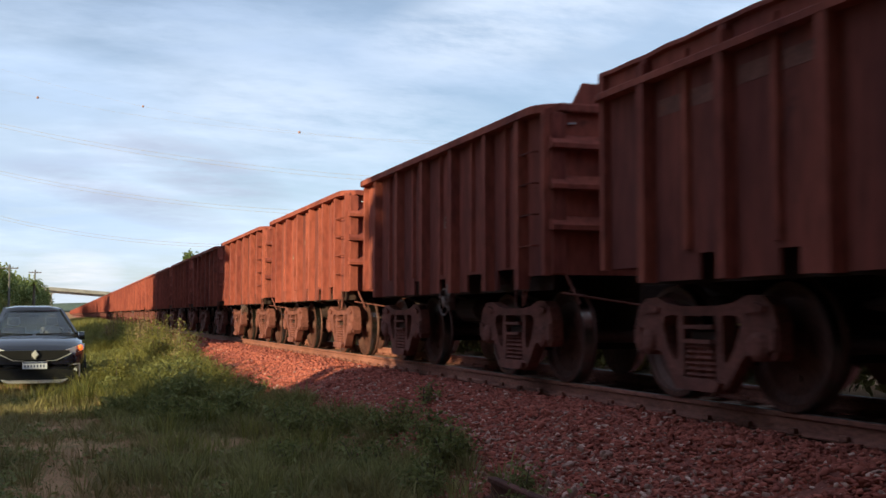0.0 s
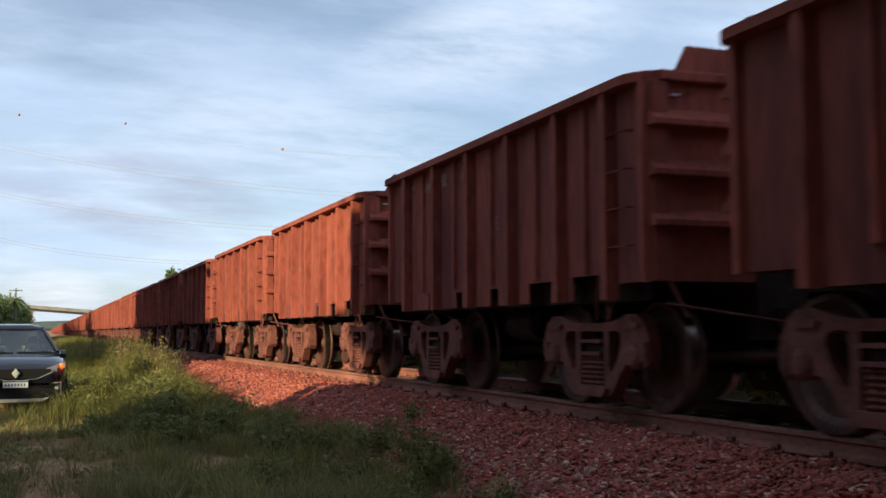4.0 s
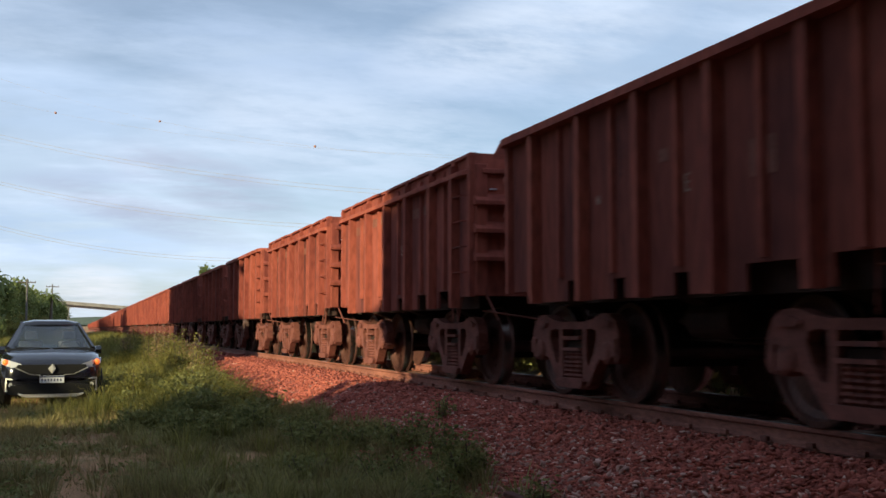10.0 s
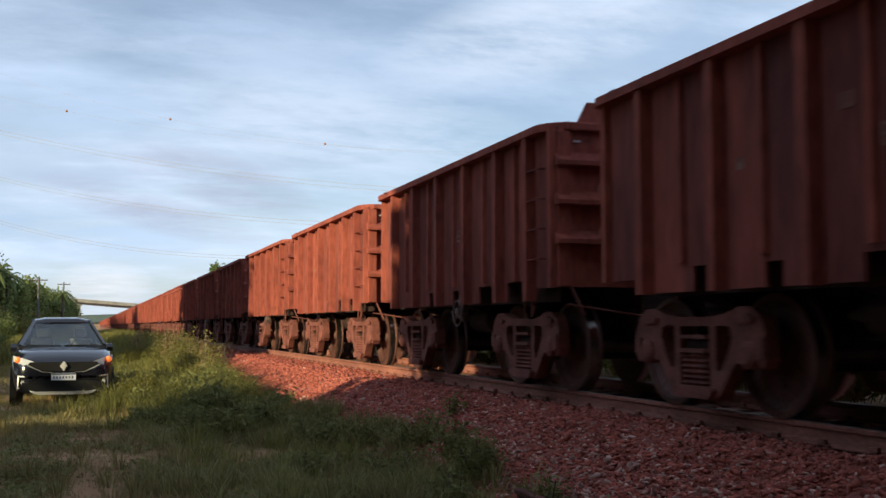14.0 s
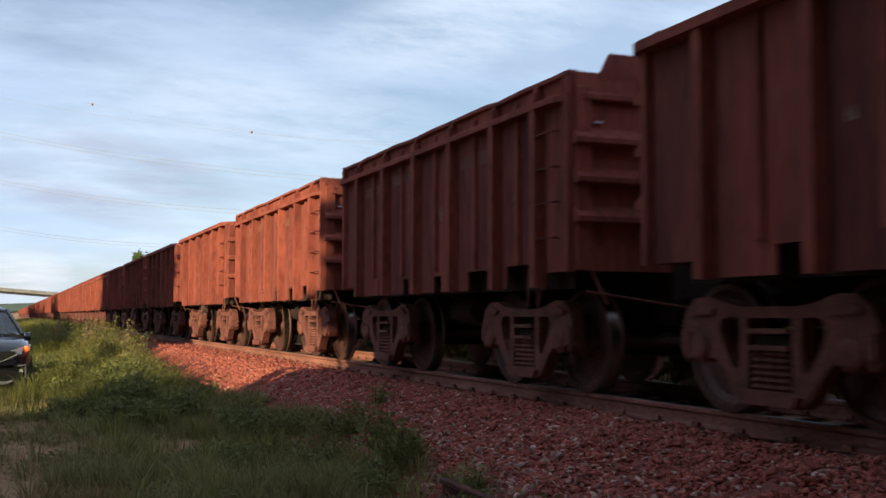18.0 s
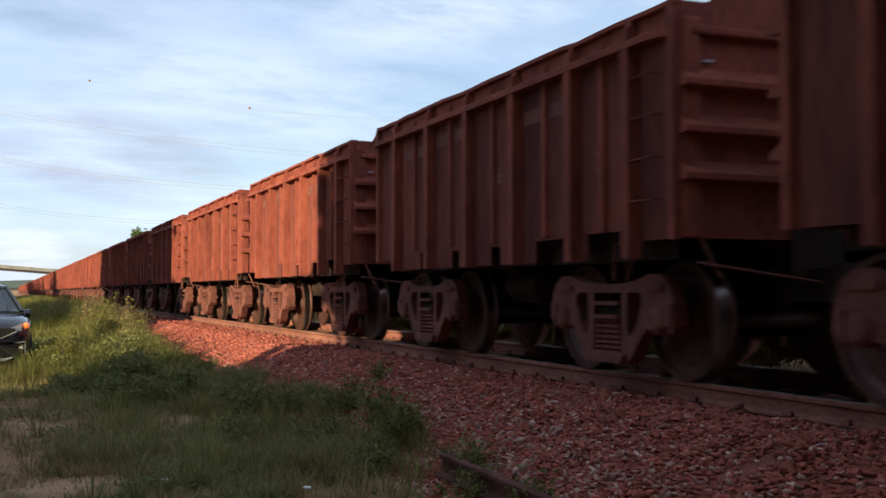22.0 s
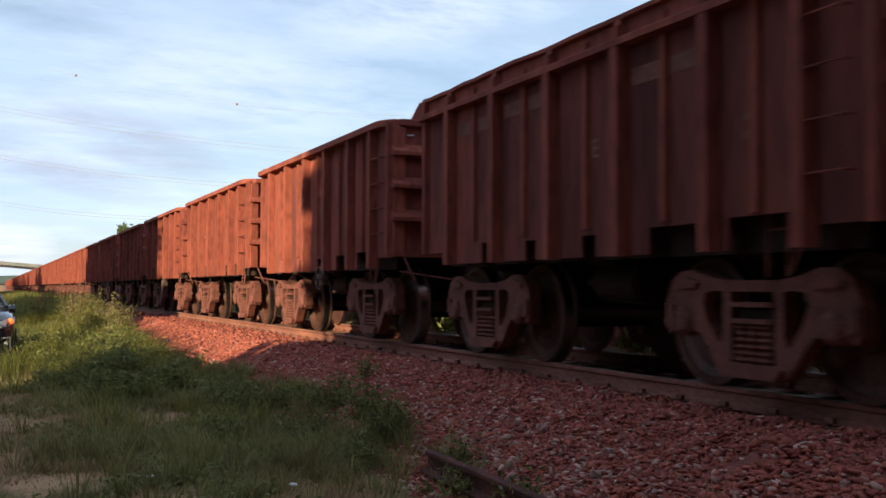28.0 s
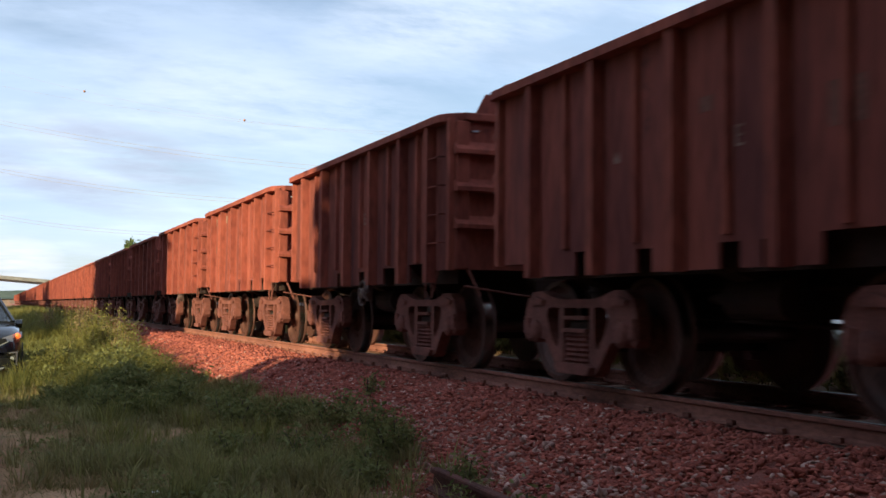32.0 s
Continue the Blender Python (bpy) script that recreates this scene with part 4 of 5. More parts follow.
def build_grass():
    blades("short_grass", scatter(40000, -10.5, -3.1, 6.5, 20, lambda x, y: (0.08 + 0.92 * patchy(x, y, 1.0, 0.0, 0.4)) * (0.3 + 0.7 * track_side(x, y))), 0.085, 0.009, GRASS,
           0.8, "short dull green grass in patches on sandy soil")
    tufts("grass_tufts", scatter(950, -10.5, -3.0, 7.0, 20, lambda x, y: (0.06 + patchy(x, y, 0.6, 0.05, 0.45, 3)) * track_side(x, y) * min(1, 0.25 + 0.15 * (y - 8) + 0.3 * max(0, x + 6))), 24, 0.22, 0.012, GRASS,
          "green grass in arching tufts beside the track")
    tufts("yellow_tufts", scatter(120, -5.4, -3.6, 10.5, 18, lambda x, y: 0.1 + patchy(x, y, 0.8, 0.0, 0.4, 21)), 22, 0.32, 0.011, TALLGRASS,
          "yellowish grass in high tufts among the weeds")
    tufts("meadow_tufts", scatter(520, -5.9, -2.9, 7.5, 17, lambda x, y: 0.04 + patchy(x, y, 0.9, 0.05, 0.45, 41)), 18, 0.27, 0.010, MEADOW,
          "fresh green grass in arching tufts at the foot of the ballast")
    tufts("sunlit_tufts", scatter(330, -6.3, -4.0, 15.8, 33, lambda x, y: (0.05 + patchy(x, y, 0.9, 0.05, 0.4, 45)) * (0.04 if 21 < y < 33 and x < -4.65 else 1)), 26, 0.46, 0.013, TALLGRASS,
          "tall yellowish grass in tufts between car and ballast")
    tufts("bumper_tufts", scatter(60, -7.0, -5.6, 18.0, 20.3, lambda x, y: 0.3 + 0.7 * (x > -6.6)), 22, 0.30, 0.011, TALLGRASS,
          "sunlit grass tufts before the car's bumper")
    tufts("dry_tufts", scatter(520, -10.5, -3.0, 7.0, 18, lambda x, y: patchy(x, y, 0.9, 0.0, 0.5, 9) * track_side(x, y)), 14, 0.17, 0.009, DRYGRASS,
          "dry straw-coloured grass tufts among the green")
    blades("thin_straw", scatter(16000, -11, -3.2, 6.5, 19, lambda x, y: 0.35 + 0.65 * patchy(x, y, 1.3, -0.1, 0.4, 31)), 0.06, 0.007, DRYGRASS,
           1.2, "thin dry straw standing and lying on the soil")
    ground_leaves("dry_litter", scatter(9000, -11, -3.2, 6.5, 18, lambda x, y: 0.3 + 0.7 * patchy(x, y, 1.6, -0.1, 0.4, 37)), 0.016, DRYGRASS,
                  "dry leaves and straw scattered on the soil")
    ground_leaves("creeping_weeds", scatter(20000, -7.4, -3.0, 7.0, 20, lambda x, y: patchy(x, y, 0.9, -0.05, 0.35, 14) * track_side(x, y)), 0.03, LEAF,
                  "low creeping green weeds on the soil")
    blades("tall_grass", scatter(15000, -6.1, -3.8, 17, 40, lambda x, y: (0.08 + patchy(x, y, 0.8, -0.1, 0.35, 2)) * max(0, min(1, (x + 6.1 - 0.9 * max(0, (24 - y) / 7)) / 0.8)) * (0.05 if 19.5 < y < 33 and x < -4.65 else 1)), 0.58, 0.014,
           TALLGRASS, 0.75, "tall yellow-green grass along the foot of the ballast")
    blades("low_grass", scatter(24000, -11, -5.0, 16, 45, lambda x, y: 0.25 + 0.75 * patchy(x, y, 0.5, -0.2, 0.3, 6) * track_side(x, y)), 0.15, 0.014,
           MEADOW, 0.5, "low sunlit grass round the parked car")
    blades("verge_grass", scatter(26000, -14, -2.9, 40, 150, lambda x, y: 1.0), 0.75, 0.06, TALLGRASS, 0.4, "high grass along the line in the distance")
    blades("far_verge", scatter(14000, -45, -12, 30, 170, lambda x, y: 1.0), 0.7, 0.09, TALLGRASS, 0.4, "rough meadow beyond the car")
    blades("bank_grass", scatter(20000, 3.9, 9.5, 36, 110, lambda x, y: 1.0), 0.8, 0.05, GRASS, 0.4, "tall grass on the far side of the track")


def leafy(name, x, y, radius, height, count, leaf, label, mat=None, z=None):
    """A weedy bush: thin stems and many small folded leaves."""
    z = surface(x, y) if z is None else z
    root = tagged(new(name), label, "bush", "weedy bushes by the track")
    root.location = (x, y, z)
    bm = bmesh.new()
    tips = []
    for i in range(max(5, int(radius * 22))):
        a, r = rng.uniform(0, 6.283), radius * math.sqrt(rng.random()) * 0.9
        top = (math.cos(a) * r, math.sin(a) * r, height * rng.uniform(0.5, 1.0) * (1 - 0.4 * (r / radius) ** 2))
        rod(bm, (top[0] * 0.35, top[1] * 0.35, -0.03), top, 0.006, 4)
        tips.append(top)
    tagged(part("stalk", bm, BARK, root), kind="stuff")
    n = count
    tp = np.array(tips)[rng.integers(0, len(tips), n)]
    f = rng.uniform(0.12, 1.05, (n, 1))
    c = tp * np.concatenate((0.35 + 0.65 * f, 0.35 + 0.65 * f, f), 1) + rng.normal(0, 0.055 + radius * 0.09, (n, 3)) * (1, 1, 0.6)
    c[:, 2] = np.maximum(c[:, 2], 0.03)
    d = rng.normal(0, 1, (n, 3)) * (1, 1, 0.6) + (0, 0, 0.45)
    d /= np.linalg.norm(d, axis=1, keepdims=True)
    e = np.cross(d, rng.normal(0, 1, (n, 3)))
    e /= np.linalg.norm(e, axis=1, keepdims=True)
    s = leaf * rng.uniform(0.6, 1.3, (n, 1))
    up = np.cross(d, e) * s * 0.15
    verts = np.stack((c - d * s, c + e * s * 0.36 + up, c + d * s, c - e * s * 0.36 + up), 1).reshape(-1, 3)
    base = (np.arange(n) * 4)[:, None]
    part("foliage", quick_mesh("foliage", verts, np.concatenate((base + [0, 1, 2], base + [0, 2, 3]), 0), mat or LEAF), None, root)
    return root


SUNNY = [(-4.2, 24.5, 0.5, 0.95), (-4.2, 28, 0.6, 1.1), (-4.2, 32, 0.8, 1.1), (-4.4, 36, 0.9, 1.0), (-4.1, 20.3, 0.4, 0.7), (-4.5, 21.4, 0.4, 0.6),
         (-4.1, 22.8, 0.45, 0.9), (-4.5, 39, 1.0, 1.1), (-4.0, 26.2, 0.45, 1.0), (-4.5, 18.6, 0.45, 0.45), (-5.1, 19.6, 0.4, 0.35)]
STALKS = [(-4.35, 22.2, 1.15), (-4.15, 23.6, 1.25), (-4.5, 24.8, 1.2), (-4.1, 25.3, 1.35), (-4.4, 26.6, 1.3), (-4.2, 27.4, 1.4), (-4.6, 28.6, 1.35), (-4.25, 29.8, 1.3),
          (-4.05, 21.3, 1.0), (-4.5, 31.0, 1.3), (-4.8, 30.2, 1.2), (-4.3, 20.7, 0.9), (-5.2, 33.5, 1.3), (-4.0, 24.2, 1.2), (-4.3, 33.0, 1.3)]


def low_growth(x, y):
    """Beside the car the growth stays low."""
    return 19.5 < y < 33 and x < -4.65


def build_weeds():
    """The thicket of weeds between the car and the ballast."""
    r = np.random.default_rng(17)
    for i in range(58):
        y = 15.5 + i * 0.42 + r.uniform(-0.5, 0.5)
        x = r.uniform(-6.0, -4.0) if y < 30 else r.uniform(-6.0, -3.7)
        h = (0.4 if low_growth(x, y) else 1.0) * (0.35 + 0.5 * patchy(x, y, 0.5, -0.3, 0.4, 12)) * (1.25 if x > -4.3 else 0.9) * r.uniform(0.75, 1.2)
        leafy("thicket_weed", x, y, r.uniform(0.3, 0.5), h, 2600, 0.032, "leafy green weed in the thicket beside the ballast", LEAF if r.random() < 0.55 or low_growth(x, y) else TALLGRASS)


def build_bushes():
    spots = [(-4.85, 15.6, 0.55, 0.70, 2600, 0.045), (-4.35, 14.7, 0.5, 0.55, 2000, 0.042), (-5.0, 14.4, 0.45, 0.45, 1500, 0.042),
             (-4.75, 17.1, 0.55, 0.65, 1900, 0.045), (-3.6, 14.0, 0.4, 0.42, 1000, 0.036), (-3.3, 12.6, 0.4, 0.38, 900, 0.034), (-2.95, 11.6, 0.36, 0.38, 900, 0.032),
             (-3.8, 17.4, 0.4, 0.45, 1000, 0.038), (-4.4, 19.4, 0.45, 0.6, 1200, 0.038), (-4.2, 21.7, 0.4, 0.7, 1300, 0.036), (-5.6, 18.6, 0.4, 0.4, 800, 0.038),
             (-3.9, 12.9, 0.45, 0.4, 900, 0.036), (-3.05, 9.3, 0.36, 0.40, 800, 0.032), (-2.95, 10.3, 0.36, 0.40, 800, 0.032),
             (-3.6, 10.5, 0.36, 0.32, 600, 0.034), (-3.5, 8.7, 0.34, 0.32, 600, 0.034), (-4.2, 11.0, 0.36, 0.28, 500, 0.036)]
    for i, (x, y, r, h, n, leaf) in enumerate(spots):
        leafy("weedy_bush", x, y, r, h, n, leaf, "dark green leafy weed bush growing among grass" if i < 4 else "low green weed bush beside the ballast")
    for x, y, h in ((-3.1, 7.7, 0.26), (-3.35, 7.1, 0.22), (-3.2, 6.5, 0.2), (-3.45, 6.1, 0.24), (-2.35, 12.4, 0.34)):
        leafy("weed", x, y, 0.17, h, 220, 0.03, "small green weed growing out of the ballast", z=shoulder(x, y))
    for x, y, r, h in SUNNY:
        leafy("sunlit_bush", x, y, r, h, int(3600 * r), 0.030, "yellow-green weed bush in low sunlight beside the track", TALLGRASS)
    for n, (x, y, h) in enumerate(STALKS):
        leafy("tall_weed", x, y, 0.24, h, 420, 0.034, "tall thin weed with yellow and brown leaves in the sun", DRYGRASS if n % 3 == 0 else TALLGRASS)


build_grass()
build_bushes()
build_weeds()


def build_old_rail():
    """A scrapped rail lying along the foot of the ballast."""
    ob = tagged(new("scrap_rail"), "rusty scrapped rail lying at the foot of the ballast", "rail")
    bm = bmesh.new()
    n = 14
    rings = []
    for i in range(n + 1):
        f = i / n
        y = 7.85 - f * 4.2
        x = -3.27 - 0.06 * f + 0.03 * math.sin(f * 3.1)
        rings.append([bm.verts.new((x + u * 1.0, y, -0.45 + v - 0.05 * f)) for u, v in RAIL_OUT])
    for a, b in zip(rings, rings[1:]):
        for i in range(len(a)):
            bm.faces.new((a[i], b[i], b[(i + 1) % len(a)], a[(i + 1) % len(a)]))
    bm.faces.new(rings[0])
    bm.faces.new(rings[-1][::-1])
    bmesh.ops.recalc_face_normals(bm, faces=bm.faces[:])
    part("rail_bar", bm, SCRAP, ob)


build_old_rail()


def build_litter():
    for x, y in ((-5.3, 8.6), (-4.35, 7.9)):
        bm = bmesh.new()
        bmesh.ops.create_icosphere(bm, subdivisions=2, radius=0.032)
        for v in bm.verts:
            v.co *= 1 + 0.5 * noise.noise(v.co * 18)
            v.co.z *= 0.4
        ob = new("litter_scrap", mesh_of("litter_scrap", bm))
        ob.data.materials.append(LITTER)
        ob.location = (x, y, ground_height(x, y) + 0.06)
        tagged(ob, "crumpled white scrap of litter in the grass", "litter", "scraps of litter")


build_litter()

# ---- trees, bridge, poles and wires ----
def tree_proto(name, h, crown, seed, leaves=5200, leaf=0.30, label="broad leafy green tree", low=0.25):
    """Tapered trunk with limbs; the crown is made of leaf clumps round the limbs' ends."""
    r = np.random.default_rng(seed)
    root = tagged(new(name), label, "tree", "trees by the railway")
    bm = bmesh.new()
    base, fork = Vector((0, 0, -0.3)), Vector((r.normal(0, 0.3), r.normal(0, 0.3), h * 0.42))
    lathe_pts = [(0.0, h * 0.030), (0.5, h * 0.022), (1.0, h * 0.016)]
    for (f0, r0), (f1, r1) in zip(lathe_pts, lathe_pts[1:]):
        rod(bm, base.lerp(fork, f0), base.lerp(fork, f1), (r0 + r1) / 2, 8)
    ends = []
    for i in range(16):
        a = i * 2.4 + r.uniform(-0.4, 0.4)
        f = r.uniform(0.15, 1)
        tip = Vector((math.cos(a) * crown * r.uniform(0.35, 0.95), math.sin(a) * crown * r.uniform(0.35, 0.95), h * (low + (0.95 - low) * f)))
        start = base.lerp(fork, min(1.0, 0.45 + 0.55 * f))
        mid = start.lerp(tip, 0.5) + Vector((0, 0, h * 0.05))
        rod(bm, start, mid, h * 0.009, 5)
        rod(bm, mid, tip, h * 0.005, 5)
        ends += [(tip, 1.0), (mid, 0.8)]
    part("trunk", bm, BARK, root)
    e = np.array([p[:] for p, _ in ends])
    n = leaves
    c = e[r.integers(0, len(e), n)] + r.normal(0, 1, (n, 3)) * (crown * 0.22, crown * 0.22, h * 0.075)
    d = r.normal(0, 1, (n, 3))
    d /= np.linalg.norm(d, axis=1, keepdims=True)
    u = np.cross(d, r.normal(0, 1, (n, 3)))
    u /= np.linalg.norm(u, axis=1, keepdims=True)
    s = leaf * r.uniform(0.5, 1.3, (n, 1))
    verts = np.stack((c - d * s, c + u * s * 0.6, c + d * s, c - u * s * 0.6), 1).reshape(-1, 3)
    faces = (np.arange(n) * 4)[:, None] + np.array([[0, 1, 2, 3]])
    part("crown", quick_mesh("crown", verts, faces, TREELEAF), None, root)
    return root


def palm(x, y, z, h, label="tall slender palm above the wood"):
    root = tagged(new("palm_tree"), label, "palm")
    root.location = (x, y, z)
    bm = bmesh.new()
    rod(bm, (0, 0, -0.3), (0.3, 0, h), 0.14, 8)
    part("trunk", bm, BARK, root)
    for i in range(13):
        a = i * 2.4
        el = 0.9 - 1.3 * (i / 13)
        bm = bmesh.new()
        prev = None
        for k in range(7):
            f = k / 6
            r, zz = 2.4 * f * math.cos(el), h + 2.4 * f * math.sin(el) - 1.6 * f * f
            w = 0.26 * math.sin(math.pi * (0.15 + 0.8 * f)) + 0.02
            c = Vector((0.3 + math.cos(a) * r, math.sin(a) * r, zz))
            side = Vector((-math.sin(a), math.cos(a), 0)) * w
            cur = [bm.verts.new(c - side - Vector((0, 0, w * 0.5))), bm.verts.new(c), bm.verts.new(c + side - Vector((0, 0, w * 0.5)))]
            if prev:
                bm.faces.new((prev[0], cur[0], cur[1], prev[1]))
                bm.faces.new((prev[1], cur[1], cur[2], prev[2]))
            prev = cur
        part("frond", bm, TREELEAF, root)


def build_trees():
    protos = [tree_proto("tree", 8.0, 2.9, 11), tree_proto("tree", 7.0, 3.2, 12, low=0.12), tree_proto("tree", 9.0, 3.0, 13),
              tree_proto("tree", 6.0, 2.6, 14, low=0.1), tree_proto("tree", 10.0, 2.2, 15, 9000, 0.34)]
    used = set()

    def put(i, x, y, s=1.0, z=None):
        m = pose(x, y, (-0.72 if z is None else z), 0, 0, (x * 37 + y * 53) % 360)
        if i not in used:
            used.add(i)
            protos[i].matrix_basis = m
            return
        copy_thing(protos[i], m)

    r = np.random.default_rng(3)
    # The wood beside the line, ahead on the camera's side.
    for k in range(46):
        y = 95 + k * 4.6
        edge = -16.8 - (y - 95) * 0.012 + max(0, y - 170) * 0.06
        for row in range(2):
            put(int(r.integers(0, 4)), edge - 1.5 - row * 5 - r.uniform(0, 2.5), y + r.uniform(-2, 2), z=-0.9 + row * 0.8 - GRADE * max(0, y - 120))
    # Trees behind the camera and to its side, out of view, that throw the shade.
    big = tree_proto("shade_tree", 17.0, 4.3, 21, 30000, 0.52, "large dense leafy tree, unseen, shading the railway", 0.14)
    for n, (x, y) in enumerate(SHADE_TREES):
        m = pose(x, y, -0.72, 0, 0, n * 77)
        if n:
            copy_thing(big, m)
        else:
            big.matrix_basis = m
    # Low unseen trees, added in the gap to cut off low sky light.
    for n, (x, y) in enumerate(((-23, 6), (-25, 9.5), (-23.5, 13), (-25.5, 16.5), (-23.5, 20), (-25, 23.5))):
        put(1 if n % 2 else 3, x, y, z=-1.6)
    # One more unseen tree, added to slant the shade's edge near the ground.
    put(3, -20.5, 4.4, z=-0.4)
    for x, y in ((15.2, 200), (18.5, 204)):
        put(4, x, y, z=0.0)
    r2 = np.random.default_rng(5)
    for k in range(22):
        y = 70 + k * 6.5
        leafy("shrub", -14.2 - max(0, 110 - y) * 0.05 + max(0, y - 170) * 0.05 - r2.uniform(0, 2), y, 1.9, r2.uniform(1.6, 3.0), 1800, 0.17,
              "bushy green shrub at the edge of the wood", TALLGRASS if k % 3 else TREELEAF, z=-0.75)
    # Shrubs added behind the train so that the view beneath it stays dark.
    for k in range(24):
        leafy("bank_shrub", 4.1 + 0.5 * (k % 2), 1 + k * 1.5, 1.2, 1.7 + 0.3 * (k % 3), 2600, 0.12, "dense dark green shrub added beyond the track to darken the gap under the wagons", z=-0.3)
    for x, y, r, h in ((-10.6, 41, 1.2, 2.3), (-11.6, 46, 1.5, 3.0), (-12.3, 53, 1.7, 3.2), (-13.2, 61, 1.8, 3.0), (-11.2, 50, 1.0, 1.7), (-12.2, 68, 1.6, 2.2)):
        leafy("shrub", x, y, r, h, 3400, 0.10, "dense green shrub beyond the parked car", TREELEAF, z=-0.8)
    palm(-16.5, 116, -0.7, 6.6)
    palm(-16.0, 124, -0.7, 6.2, "slender palm at the edge of the wood")
    palm(-12.8, 205, -0.7, 6.4, "slender palm behind the poles")


# Big dense trees out of view, behind the camera and beside it, whose shade falls on the train.
# Some are there only to cut off sky light and darken the near wagons.
SHADE_TREES = [(-20.5, 0.5), (-15.0, -1.8), (-15.5, 3.0), (-19.0, -4.0), (-21.5, -6.2), (-19.0, -9.5), (-22, -14), (-18, -18), (-14, -22), (-8, -25), (-1, -27), (-26, -5), (-26, -10), (-12.5, -7), (-13, -13), (-7, -15), (0, -17),
               (-20.3, 30.6), (-17.0, 33.6), (-20.0, 37.5), (-17.0, 39.5), (-19.5, 44.0), (-20.2, 46.4), (-25, 33), (-25, 39), (-25, 45)]
build_trees()


def build_bridge():
    root = tagged(new("road_bridge"), "pale concrete road bridge crossing the railway far off", "bridge")
    a, b = Vector((-45, 318, 0)), Vector((45, 338, 0))
    d = (b - a).normalized()
    nrm = Vector((-d.y, d.x, 0))

    def slab(name, u0, u1, w0, w1, z0, z1, mat=CONCRETE):
        bm = bmesh.new()
        pts = [a + d * u0 + nrm * w0, a + d * u1 + nrm * w0, a + d * u1 + nrm * w1, a + d * u0 + nrm * w1]
        prism(bm, [(p.x, p.y) for p in pts], z0, z1, "z")
        for v in bm.verts:
            if v.co.z > 0:
                v.co.z += -0.25 - 0.075 * v.co.x
        part(name, bm, mat, root)

    length = (b - a).length
    slab("deck", 0, length, -4.5, 4.5, 5.40, 5.70)
    for w in (-3.4, 0, 3.4):
        slab("girder", 0, length, w - 0.3, w + 0.3, 4.85, 5.40)
    for w in (-4.5, 4.2):
        slab("parapet", 0, length, w, w + 0.3, 5.70, 6.35)
    for u in (8, 33.5, 62, 84):
        for w in (-3, 3):
            slab("pier", u - 0.4, u + 0.4, w - 0.4, w + 0.4, -3.0, 4.85)
        slab("pier_cap", u - 0.6, u + 0.6, -4, 4, 4.45, 4.86)


build_bridge()


def build_poles():
    for x, y, h in ((-13.9, 150, 7.4), (-12.4, 205, 8.6)):
        root = tagged(new("utility_pole"), "concrete utility pole with a timber crossarm by the wood", "utility pole", "utility poles")
        root.location = (x, y, -0.8)
        bm = bmesh.new()
        lathe(bm, [(-1.6, 0.18), (h, 0.11)], "z", seg=10)
        part("post", bm, POLE, root)
        bm = bmesh.new()
        box(bm, -1.1, 1.1, -0.06, 0.06, h - 0.55, h - 0.42)
        part("crossarm", bm, BARK, root)
        for u in (-1.0, -0.4, 0.4, 1.0):
            bm = bmesh.new()
            lathe(bm, [(h - 0.42, 0.04), (h - 0.34, 0.06), (h - 0.26, 0.03)], "z", (u, 0, 0), 8)
            part("insulator", bm, POLE, root)


build_poles()


def wire_point(a, b, sag, f):
    p = Vector(a).lerp(Vector(b), f)
    p.z += 4 * sag * f * (f - 1)
    return p


def build_wires():
    """The power line that crosses high over the track; its two thin top wires carry marker balls."""
    spans = WIRES
    for name, a, b, sag, r in spans:
        bm = bmesh.new()
        n = 48
        rings = []
        for i in range(n + 1):
            p = wire_point(a, b, sag, -2 + 5 * i / n)
            rings.append([bm.verts.new((p.x + math.cos(k * 2.094) * r, p.y, p.z + math.sin(k * 2.094) * r)) for k in range(3)])
        for q, w in zip(rings, rings[1:]):
            for k in range(3):
                bm.faces.new((q[k], q[(k + 1) % 3], w[(k + 1) % 3], w[k]))
        ob = new(name, mesh_of(name, bm))
        ob.data.materials.append(WIRE)
        tagged(ob, "thin high-voltage wire spanning high over the railway", "power line", "wires of the power line")
    for i, f in ((0, 0.0), (1, 0.0), (1, 1.0)):
        name, a, b, sag, r = spans[i]
        bm = bmesh.new()
        bmesh.ops.create_icosphere(bm, subdivisions=2, radius=0.22)
        ob = new("marker_ball", mesh_of("marker_ball", bm))
        ob.data.materials.append(BALL)
        ob.location = wire_point(a, b, sag, f)
        tagged(ob, "orange aircraft marker ball on the top wire", "marker ball", "marker balls on the wire")


WIRES = [
    ('earth_wire', (-12.2, 190.0, 36.1), (24.2, 160.0, 27.5), 0.6, 0.012),
    ('earth_wire', (4.8, 190.0, 35.7), (28.0, 170.0, 29.4), 0.3, 0.012),
    ('power_wire', (-21.3, 190.0, 32.0), (33.9, 150.0, 20.2), 1.2, 0.024),
    ('power_wire', (-21.3, 190.0, 31.4), (33.9, 150.0, 19.6), 1.2, 0.024),
    ('power_wire', (-22.9, 190.0, 24.6), (22.3, 150.0, 14.9), 1.2, 0.024),
    ('power_wire', (-22.9, 190.0, 24.1), (22.3, 150.0, 14.4), 1.2, 0.024),
    ('power_wire', (-22.7, 190.0, 17.4), (12.1, 150.0, 9.8), 1.2, 0.024),
    ('power_wire', (-22.7, 190.0, 16.9), (12.1, 150.0, 9.4), 1.2, 0.024),
]
build_wires()


